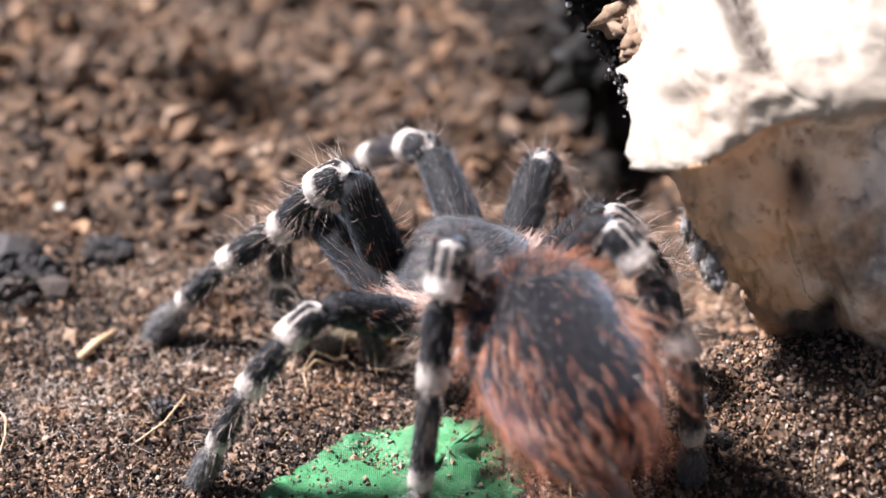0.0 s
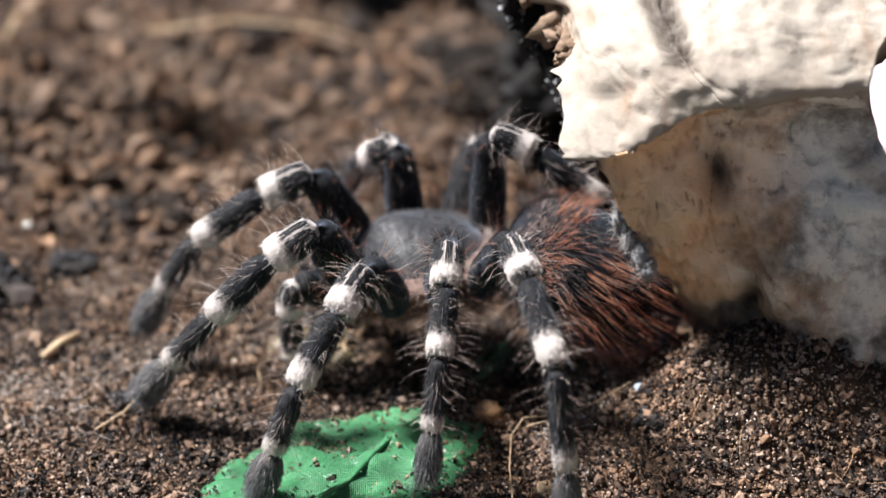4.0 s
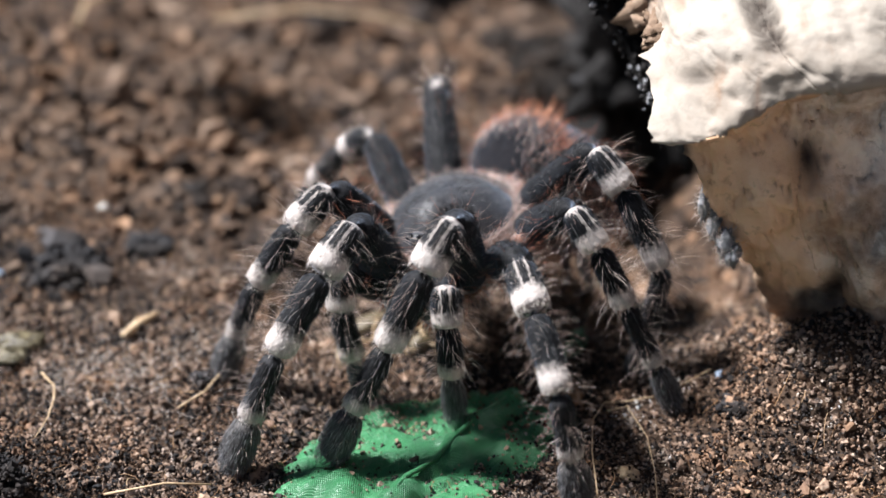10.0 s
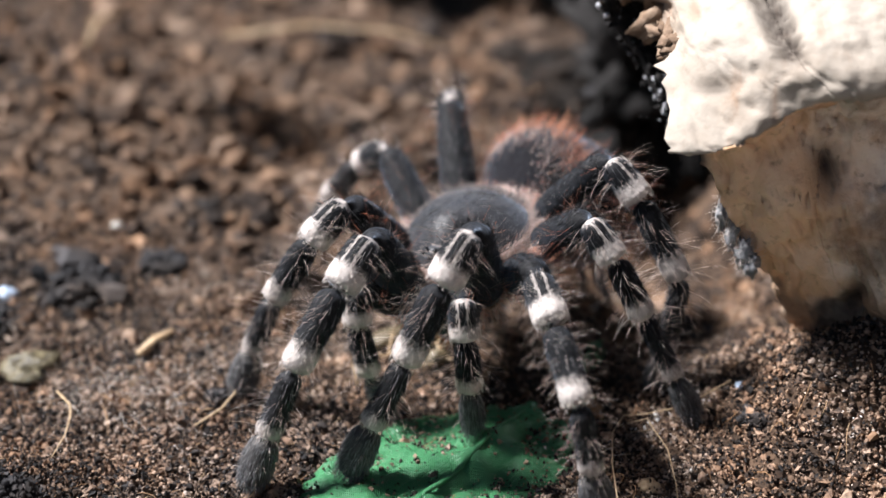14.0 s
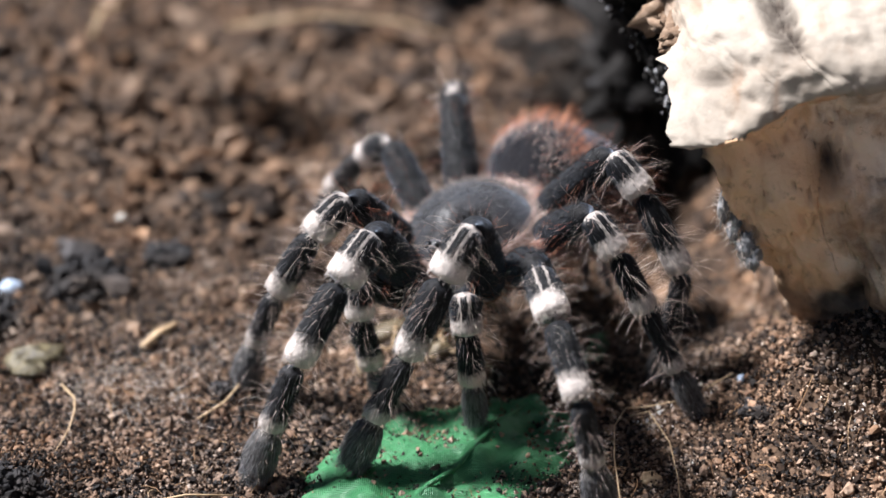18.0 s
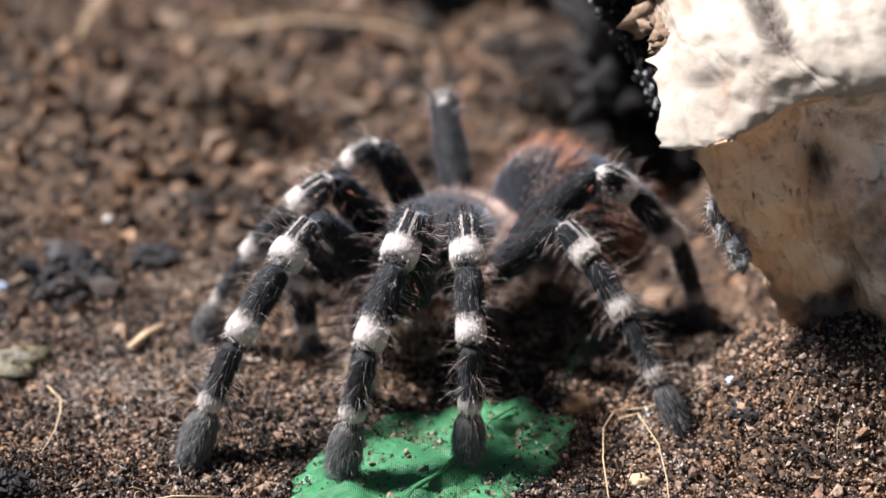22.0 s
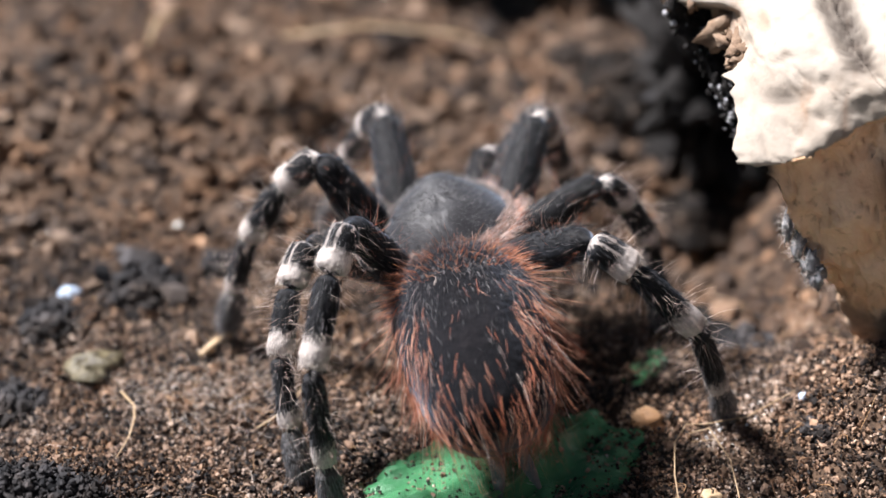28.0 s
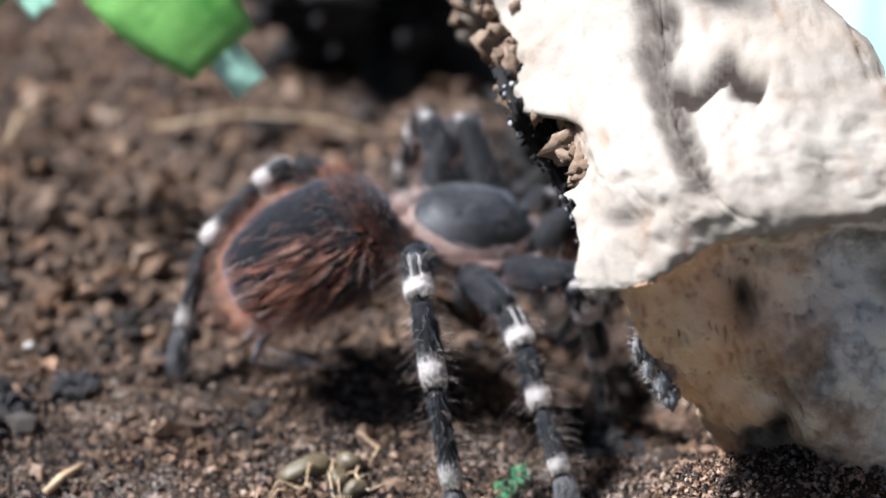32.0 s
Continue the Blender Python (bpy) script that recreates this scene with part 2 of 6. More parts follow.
def leg_material(name, band, stripes=False, white=(0.52, 0.465, 0.43), dark=(0.0035, 0.0035, 0.004), rim=0.0):
    """Black velvet with a pale band between two shares of the segment's length; the patella has two pale stripes on its back."""
    m, nt, b = material(name, 0.72, 0.22)
    co = nt.nodes.new("ShaderNodeTexCoord")
    sep = nt.nodes.new("ShaderNodeSeparateXYZ")
    nt.links.new(co.outputs["Generated"], sep.inputs[0])
    f = noise_tex(nt, 1400, 3.0)
    y = calc(nt, "ADD", sep.outputs[1], calc(nt, "MULTIPLY", calc(nt, "SUBTRACT", f, 0.5), 0.26))
    lo, hi = band
    w = ramp(nt, y, [(max(lo - 0.06, 0.001), (0, 0, 0)), (lo + 0.09, (1, 1, 1)), (min(hi, 0.985), (1, 1, 1)), (min(hi + 0.03, 1.0), (0, 0, 0))])
    if stripes:
        off = calc(nt, "ABSOLUTE", calc(nt, "SUBTRACT", sep.outputs[0], 0.5))
        line = ramp(nt, calc(nt, "ADD", off, calc(nt, "MULTIPLY", calc(nt, "SUBTRACT", f, 0.5), 0.13)), [(0.095, (0, 0, 0)), (0.125, (0.7, 0.7, 0.7)), (0.15, (0.7, 0.7, 0.7)), (0.185, (0, 0, 0))])
        back = ramp(nt, sep.outputs[2], [(0.5, (0, 0, 0)), (0.62, (1, 1, 1))])
        w = mix(nt, 1.0, w, mix(nt, 1.0, line, back, "MULTIPLY"), "LIGHTEN")
    if rim:
        w = mix(nt, 1.0, w, ramp(nt, y, [(rim, (0.8, 0.8, 0.8)), (rim + 0.05, (0, 0, 0))]), "LIGHTEN")
    g2 = noise_tex(nt, 500, 4.0)
    pale = ramp(nt, g2, [(0.3, tuple(c * 0.7 for c in white)), (0.65, white)])
    black = ramp(nt, g2, [(0.35, dark), (0.7, tuple(c * 2.6 for c in dark))])
    nt.links.new(mix(nt, w, black, pale), b.inputs["Base Color"])
    b.inputs["Sheen Weight"].default_value = 0.1
    b.inputs["Sheen Tint"].default_value = (0.6, 0.75, 1.0, 1.0)
    b.inputs["Sheen Roughness"].default_value = 0.5
    bump(nt, b, f, 0.18 * MM)
    return m


M_FEMUR = leg_material("femur_fur", (1.2, 1.3))
M_PATELLA = leg_material("patella_fur", (0.58, 0.97), True, rim=0.03)
M_TIBIA = leg_material("tibia_fur", (0.66, 0.97))
M_META = leg_material("metatarsus_fur", (0.76, 0.97), dark=(0.011, 0.0105, 0.011))
M_TARSUS = leg_material("tarsus_fur", (1.2, 1.3), dark=(0.04, 0.037, 0.035))
M_PALP = leg_material("palp_fur", (0.68, 0.97), white=(0.62, 0.52, 0.45))
M_CARAPACE = mottled("carapace_velvet", [(0.32, (0.009, 0.009, 0.01)), (0.55, (0.028, 0.027, 0.029)), (0.75, (0.05, 0.049, 0.053))], 260, 0.56, 0.05, 0.35)
M_RIM = mottled("carapace_rim", [(0.3, (0.26, 0.17, 0.14)), (0.7, (0.52, 0.39, 0.34))], 900, 0.8, 0.3)
M_SKIN = mottled("coxa_skin", [(0.3, (0.07, 0.035, 0.026)), (0.6, (0.22, 0.11, 0.08)), (0.8, (0.36, 0.23, 0.19))], 600, 0.75, 0.4)
M_ABDOMEN = mottled("abdomen_velvet", [(0.32, (0.005, 0.005, 0.006)), (0.55, (0.011, 0.01, 0.011)), (0.8, (0.03, 0.027, 0.028))], 900, 0.95, 0.4, 0.08)
for velvet, sheen in ((M_CARAPACE, 0.5), (M_ABDOMEN, 0.35), (M_FEMUR, 0.22)):
    vb = velvet.node_tree.nodes["Principled BSDF"]
    vb.inputs["Sheen Weight"].default_value = sheen
    vb.inputs["Sheen Roughness"].default_value = 0.4
    vb.inputs["Sheen Tint"].default_value = (0.65, 0.78, 1.0, 1.0)
M_SPINNERET = mottled("spinneret_skin", [(0.3, (0.05, 0.054, 0.062)), (0.7, (0.17, 0.175, 0.19))], 900, 0.7, 0.3)
M_SILK = mottled("silk", [(0.3, (0.5, 0.55, 0.62)), (0.7, (0.75, 0.79, 0.85))], 900, 0.3, 0.05, 0.6)
M_EYE = material("eye_glass", 0.08, 0.8)[0]
M_EYE.node_tree.nodes["Principled BSDF"].inputs["Base Color"].default_value = (0.01, 0.01, 0.012, 1)


def hair_material(name, stops, rough=0.5, spec=0.4):
    m, nt, b = material(name, rough, spec)
    g = nt.nodes.new("ShaderNodeNewGeometry")
    nt.links.new(ramp(nt, g.outputs["Random Per Island"], stops), b.inputs["Base Color"])
    return m


M_HAIR_BLACK = hair_material("black_hair", [(0.0, (0.003, 0.003, 0.0035)), (1.0, (0.011, 0.0105, 0.012))], 0.55, 0.22)
M_HAIR_WHITE = hair_material("white_hair", [(0.0, (0.5, 0.44, 0.39)), (1.0, (0.7, 0.63, 0.585))])
M_HAIR_TAN = hair_material("long_tan_hair", [(0.0, (0.3, 0.21, 0.17)), (0.6, (0.56, 0.44, 0.38)), (1.0, (0.8, 0.7, 0.63))])
M_HAIR_PINK = hair_material("pinkish_hair", [(0.0, (0.44, 0.3, 0.25)), (1.0, (0.8, 0.66, 0.6))])
M_HAIR_RED = hair_material("red_hair", [(0.0, (0.2, 0.05, 0.026)), (0.55, (0.46, 0.14, 0.07)), (1.0, (0.68, 0.33, 0.2))])
M_HAIR_ORANGE = hair_material("orange_hair", [(0.0, (0.32, 0.085, 0.038)), (0.5, (0.56, 0.2, 0.1)), (1.0, (0.74, 0.38, 0.22))])
M_HAIR_AUBURN = hair_material("auburn_hair", [(0.0, (0.2, 0.062, 0.036)), (0.5, (0.42, 0.17, 0.1)), (1.0, (0.62, 0.36, 0.26))])
M_HAIR_DUSK = hair_material("dusky_hair", [(0.0, (0.06, 0.05, 0.052)), (0.6, (0.13, 0.105, 0.105)), (1.0, (0.3, 0.22, 0.2))])
M_HAIR_GREY = hair_material("grey_hair", [(0.0, (0.05, 0.052, 0.056)), (1.0, (0.24, 0.235, 0.24))])


# ---- mesh helpers ----
def mesh_of(name, verts, faces, mats, slots=None, smooth=True):
    me = bpy.data.meshes.new(name)
    me.from_pydata([tuple(v) for v in verts], [], [tuple(f) for f in faces])
    for m in mats:
        me.materials.append(m)
    if slots is not None:
        me.polygons.foreach_set("material_index", np.asarray(slots, dtype=np.int32))
    me.polygons.foreach_set("use_smooth", np.full(len(me.polygons), smooth))
    me.update()
    return me


def place(name, me, parent=None, label="", m=None):
    """One mesh object, under a thing or part if one is given."""
    ob = new(name, me)
    if parent is not None:
        ob.parent = parent
    if m is not None:
        ob.matrix_basis = m
    if label:
        ob["label"] = label
    return ob


def thing(ob, label, category, group="", kind=""):
    return tagged(ob, label, category, group, kind)


def fbm(x, y, z=0.0, octaves=4):
    return noise.fractal(Vector((x, y, z)), 0.9, 2.1, octaves)


def grid_faces(rows, cols, closed=False):
    out = []
    for i in range(rows - 1):
        for j in range(cols if closed else cols - 1):
            k = (j + 1) % cols
            out.append((i * cols + j, i * cols + k, (i + 1) * cols + k, (i + 1) * cols + j))
    return out


def tube(points, radii, sides=8):
    """A closed tube along points, with a radius at each."""
    pts = [Vector(p) for p in points]
    verts, up = [], Vector((0.13, 0.21, 0.97))
    for i, p in enumerate(pts):
        d = (pts[min(i + 1, len(pts) - 1)] - pts[max(i - 1, 0)]).normalized()
        a = d.cross(up).normalized()
        b = a.cross(d)
        for k in range(sides):
            w = 2 * math.pi * k / sides
            verts.append(p + radii[i] * (math.cos(w) * a + math.sin(w) * b))
    faces = grid_faces(len(pts), sides, True)
    faces.append(tuple(range(sides))[::-1])
    faces.append(tuple(range((len(pts) - 1) * sides, len(pts) * sides)))
    return verts, faces


def blob(rx, ry, rz, rough=0.15, seed=0.0, rings=14, sides=20, freq=1.6):
    """An uneven closed lump round the origin."""
    verts = [Vector((0, 0, rz))]
    for i in range(1, rings):
        a = math.pi * i / rings
        for j in range(sides):
            w = 2 * math.pi * j / sides
            n = Vector((math.sin(a) * math.cos(w), math.sin(a) * math.sin(w), math.cos(a)))
            k = 1 + rough * fbm(n.x * freq + seed, n.y * freq - seed, n.z * freq + 2 * seed)
            verts.append(Vector((n.x * rx * k, n.y * ry * k, n.z * rz * k)))
    verts.append(Vector((0, 0, -rz)))
    last = len(verts) - 1
    faces = [(0, 1 + j, 1 + (j + 1) % sides) for j in range(sides)]
    for i in range(rings - 2):
        for j in range(sides):
            k = (j + 1) % sides
            a, b = 1 + i * sides, 1 + (i + 1) * sides
            faces.append((a + j, b + j, b + k, a + k))
    b = 1 + (rings - 2) * sides
    faces += [(last, b + (j + 1) % sides, b + j) for j in range(sides)]
    return verts, faces


def hairs(roots, dirs, lengths, radius, bend, rng, flick=0.0):
    """Tapered hairs with three sides, each curving towards bend and at its tip towards flick (a vector for each hair)."""
    roots, dirs, bend = np.asarray(roots, float), np.asarray(dirs, float), np.asarray(bend, float)
    n = len(roots)
    lengths = np.asarray(lengths, float).reshape(n, 1)
    radius = np.broadcast_to(np.asarray(radius, float).reshape(-1, 1), (n, 1))
    dirs = dirs / (np.linalg.norm(dirs, axis=1, keepdims=True) + 1e-12)
    a = np.cross(dirs, rng.normal(size=(n, 3)))
    a /= np.linalg.norm(a, axis=1, keepdims=True) + 1e-12
    b = np.cross(dirs, a)
    out = np.zeros((n, 10, 3))
    for r, (s, thick) in enumerate(((0.0, 1.0), (0.38, 0.82), (0.72, 0.55), (1.0, 0.0))):
        axis = roots + lengths * (dirs * s * (1 - 0.07 * s) + bend * 0.42 * s * s + flick * 0.3 * s ** 3)
        if r == 3:
            out[:, 9] = axis
            break
        for k in range(3):
            w = 2 * math.pi * k / 3
            out[:, 3 * r + k] = axis + (math.cos(w) * a + math.sin(w) * b) * radius * thick
    one = np.array([(r + k, r + (k + 1) % 3, r + 3 + (k + 1) % 3, r + 3 + k) for r in (0, 3) for k in range(3)])
    tip = np.array([(6, 7, 9), (7, 8, 9), (8, 6, 9)])
    faces = []
    for h in range(n):
        faces += (one + 10 * h).tolist() + (tip + 10 * h).tolist()
    return out.reshape(-1, 3), faces


# ---- the ground ----
def mound(x, y, cx, cy, h, sx, sy):
    return h * math.exp(-((x - cx) / sx) ** 2 - ((y - cy) / sy) ** 2)


def terrain(x, y):
    """Height of the soil, in metres."""
    u, v = x / MM, y / MM
    z = 2.2 * fbm(u / 42, v / 42) + 0.9 * fbm(u / 11 + 5, v / 11)
    near = math.exp(-(u / 75) ** 2 - ((v - 10) / 60) ** 2)
    z *= 1 - 0.55 * near
    if abs(u) < 130 and v < 120:
        z += 0.75 * fbm(u / 4.2, v / 4.2, 7.0, 3)
    z += mound(u, v, 70, -9, 19, 20, 17) + mound(u, v, 104, -2, 21, 23, 21) + mound(u, v, 57, 8, 6, 9, 9)
    z += mound(u, v, -86, -30, 7, 16, 13) + mound(u, v, -120, 120, 16, 50, 60)
    z -= mound(u, v, 42, 95, 24, 22, 34) + mound(u, v, 43, 47, 11, 15, 18)
    far = max(0.0, math.hypot(u, v - 60) - 260)
    return (z * (1 if far == 0 else math.exp(-far / 200)) - 0.6) * MM


def build_ground():
    xs = np.concatenate([[-0.6, -0.48, -0.36, -0.27], np.arange(-0.2, 0.2001, 0.0022), [0.27, 0.36, 0.45, 0.56]])
    ys = np.concatenate([[-0.15, -0.12], np.arange(-0.085, 0.3401, 0.0022), [0.37, 0.41, 0.45, 0.475]])
    verts = [(x, y, terrain(x, y)) for y in ys for x in xs]
    g = place("ground", mesh_of("ground", verts, grid_faces(len(ys), len(xs)), [M_SOIL]))
    thing(g, "brown coconut-fibre soil floor of a terrarium", "soil", kind="structure")


def lump_cloud(rng, pts, sizes, sink):
    """Many small angular crumbs in one mesh."""
    p = (1 + 5 ** 0.5) / 2
    ico = np.array([(-1, p, 0), (1, p, 0), (-1, -p, 0), (1, -p, 0), (0, -1, p), (0, 1, p), (0, -1, -p), (0, 1, -p), (p, 0, -1), (p, 0, 1), (-p, 0, -1), (-p, 0, 1)]) / 1.9
    tri = np.array([(0, 11, 5), (0, 5, 1), (0, 1, 7), (0, 7, 10), (0, 10, 11), (1, 5, 9), (5, 11, 4), (11, 10, 2), (10, 7, 6), (7, 1, 8),
                    (3, 9, 4), (3, 4, 2), (3, 2, 6), (3, 6, 8), (3, 8, 9), (4, 9, 5), (2, 4, 11), (6, 2, 10), (8, 6, 7), (9, 8, 1)])
    n = len(pts)
    v = np.broadcast_to(ico, (n, 12, 3)) * rng.uniform(0.45, 1.45, (n, 12, 1))
    v = v * rng.uniform(0.6, 1.25, (n, 1, 3)) * np.asarray(sizes).reshape(n, 1, 1)
    q = rng.normal(size=(n, 4))
    q /= np.linalg.norm(q, axis=1, keepdims=True)
    w, x, y, z = q.T
    rot = np.stack([1 - 2 * (y * y + z * z), 2 * (x * y - z * w), 2 * (x * z + y * w), 2 * (x * y + z * w), 1 - 2 * (x * x + z * z), 2 * (y * z - x * w),
                    2 * (x * z - y * w), 2 * (y * z + x * w), 1 - 2 * (x * x + y * y)], 1).reshape(n, 3, 3)
    v = np.einsum("nij,nkj->nki", rot, v) + np.asarray(pts)[:, None, :]
    f = (tri[None] + 12 * np.arange(n)[:, None, None]).reshape(-1, 3)
    return v.reshape(-1, 3).tolist(), f.tolist()


def build_crumbs():
    rng = np.random.default_rng(3)
    # coarse crumbs all over the view
    pts, sizes = [], []
    while len(pts) < 17000:
        y = rng.uniform(-0.06, 0.31)
        half = 0.1 + (y + 0.06) * 0.32
        x = rng.uniform(-half, half)
        near = math.exp(-((y + 0.01) / 0.055) ** 2)
        s = rng.lognormal(-0.12, 0.5) * (1.5 - 1.12 * near) * MM
        s = min(s, 4.5 * MM)
        pts.append((x, y, terrain(x, y) + s * rng.uniform(-0.1, 0.45)))
        sizes.append(s)
    v, f = lump_cloud(rng, pts, sizes, 0)
    a = place("soil_crumbs", mesh_of("soil_crumbs", v, f, [M_CRUMB], smooth=False))
    thing(a, "loose reddish brown soil crumbs over the floor", "soil crumbs", kind="stuff")
    # fine grains in the foreground
    pts, sizes = [], []
    while len(pts) < 32000:
        y = rng.uniform(-0.062, 0.075)
        x = rng.uniform(-0.115, 0.115)
        if rng.random() < max(0.0, (y - 0.02) / 0.07):
            continue
        s = min(rng.lognormal(-1.1, 0.45), 1.0) * MM
        pts.append((x, y, terrain(x, y) + s * rng.uniform(0.0, 1.2) + 0.15 * MM))
        sizes.append(s)
    for _ in range(2300):
        y = rng.uniform(-45, -3)
        a, b = leaf_edges(y)
        q = rng.uniform(-0.98, 0.98)
        if fbm(q * 3, y / 9, 6) + 0.5 * (y + 20) / 20 + 0.6 * abs(q) < rng.uniform(-0.2, 0.9):
            continue
        x = a + (b - a) * (q + 1) / 2
        s = min(rng.lognormal(-1.75, 0.5), 0.7)
        pts.append((x * MM, y * MM, (leaf_z(x, y, q) + s * 0.5 + 0.3) * MM))
        sizes.append(s * MM)
    for _ in range(1500):
        x, y = rng.uniform(-0.11, 0.115), rng.uniform(-0.06, 0.06)
        if leaf_edges(y / MM) and leaf_edges(y / MM)[0] - 2 < x / MM < leaf_edges(y / MM)[1] + 2:
            continue
        w, h = rng.uniform(1.2, 3.6), rng.uniform(0.6, 2.2)
        for _ in range(rng.integers(10, 32)):
            dx, dy = rng.normal(size=2) * w * 0.5
            k = math.exp(-(dx * dx + dy * dy) / (w * w) * 2)
            s = rng.lognormal(-1.05, 0.42)
            px, py = x + dx * MM, y + dy * MM
            pts.append((px, py, terrain(px, py) + (h * k * rng.uniform(0.5, 1.0) + 0.3 * s) * MM))
            sizes.append(min(s, 0.95) * MM)
    v, f = lump_cloud(rng, pts, sizes, 0)
    b = place("fine_soil_grains", mesh_of("fine_soil_grains", v, f, [M_CRUMB_FINE], smooth=False))
    thing(b, "fine gritty brown and grey soil grains", "soil grains", kind="stuff")
    # grit between them
    n = 80000
    xy = np.stack([rng.uniform(-0.115, 0.115, n), -0.062 + 0.13 * rng.random(n) ** 1.25], 1)
    s = rng.lognormal(-1.55, 0.4, n) * MM
    oct6 = np.array([(1, 0, 0), (-1, 0, 0), (0, 1, 0), (0, -1, 0), (0, 0, 1), (0, 0, -1)], float)
    tri8 = np.array([(0, 2, 4), (2, 1, 4), (1, 3, 4), (3, 0, 4), (2, 0, 5), (1, 2, 5), (3, 1, 5), (0, 3, 5)])
    z = np.array([terrain(x, y) for x, y in xy]) + rng.uniform(0.3, 2.0, n) * MM
    v = oct6[None] * rng.uniform(0.5, 1.5, (n, 6, 1)) * s[:, None, None] + rng.normal(size=(n, 6, 3)) * 0.3 * s[:, None, None]
    v += np.concatenate([xy, z[:, None]], 1)[:, None]
    f = (tri8[None] + 6 * np.arange(n)[:, None, None]).reshape(-1, 3)
    d = place("soil_grit", mesh_of("soil_grit", v.reshape(-1, 3).tolist(), f.tolist(), [M_GRIT], smooth=False))
    thing(d, "fine mixed black, brown and pale soil grit", "soil grit", kind="stuff")
    # short coconut fibres
    verts, faces = [], []
    for k in range(900):
        y = rng.uniform(-0.05, 0.25) if k < 300 else rng.uniform(-0.055, 0.06)
        half = 0.1 + (y + 0.06) * 0.3
        x, w = rng.uniform(-half, half), rng.uniform(0, 2 * math.pi)
        length, curl = (rng.uniform(4, 16) if k < 300 else rng.uniform(1.5, 6)) * MM, rng.normal() * 0.9
        p = []
        for i in range(6):
            s = i / 5 - 0.5
            px, py = x + length * s * math.cos(w + curl * s), y + length * s * math.sin(w + curl * s)
            p.append((px, py, terrain(px, py) + (0.9 + 1.2 * math.sin(3 * s + w)) * MM))
        tv, tf = tube(p, [rng.uniform(0.04, 0.11) * MM * w for w in (0.7, 1, 1, 1, 0.9, 0.5)], 4)
        o = len(verts)
        verts += tv
        faces += [tuple(i + o for i in q) for q in tf]
    c = place("coconut_fibres", mesh_of("coconut_fibres", verts, faces, [M_FIBRE]))
    thing(c, "thin tan coconut fibres strewn over the soil", "fibres", kind="stuff")


LEAF = [(-60, -36, -12), (-45, -34, 0), (-33, -31.5, 7), (-27, -30, 12), (-20, -28, 17.5), (-12, -22, 21.5), (-7, -17, 21.5), (-3, -8, 14), (-1.5, 0, 7)]  # y, left x, right x


def leaf_edges(y):
    for (y0, a0, b0), (y1, a1, b1) in zip(LEAF, LEAF[1:]):
        if y0 <= y <= y1:
            t = (y - y0) / (y1 - y0)
            return a0 + (a1 - a0) * t, b0 + (b1 - b0) * t
    return None


def leaf_z(x, y, q):
    """Height of the leaf's cloth; q runs from -1 at the left edge to 1 at the right."""
    z = terrain(x * MM, y * MM) / MM + 1.6 + 2.0 * fbm(x / 12, y / 12, 3) + 0.7 * fbm(x / 4, y / 4, 8)
    fold = x - (-22 + (y + 50) * 0.74)  # across the midrib
    z += 1.5 * math.exp(-(fold / 2.2) ** 2) - 0.7 * math.exp(-((fold - 7) / 4) ** 2)
    z += 0.3 * math.sin((x * 0.5 + abs(fold) * 0.9 - y) * 0.85)
    return z - 1.6 * max(0.0, abs(q) - 0.9) / 0.1


def build_silk():
    """Pale web threads and fine fuzz on the soil."""
    rng = np.random.default_rng(8)
    roots, dirs, ln = [], [], []
    for _ in range(420):
        x, y = rng.normal(-66, 13), rng.normal(6, 9)
        roots.append((x, y, terrain(x * MM, y * MM) / MM + rng.uniform(0.3, 1.6)))
        w = rng.uniform(0, 2 * math.pi)
        dirs.append((math.cos(w), math.sin(w), rng.uniform(-0.1, 0.35)))
        ln.append(rng.uniform(2, 9))
    v, f = hairs(np.array(roots) * MM, dirs, np.array(ln) * MM, 0.035 * MM, rng.normal(size=(420, 3)) * 0.5, rng)
    thing(place("web_threads", mesh_of("web_threads", v, f, [M_HAIR_WHITE])), "fine pale web threads spun over the soil", "web", kind="stuff")


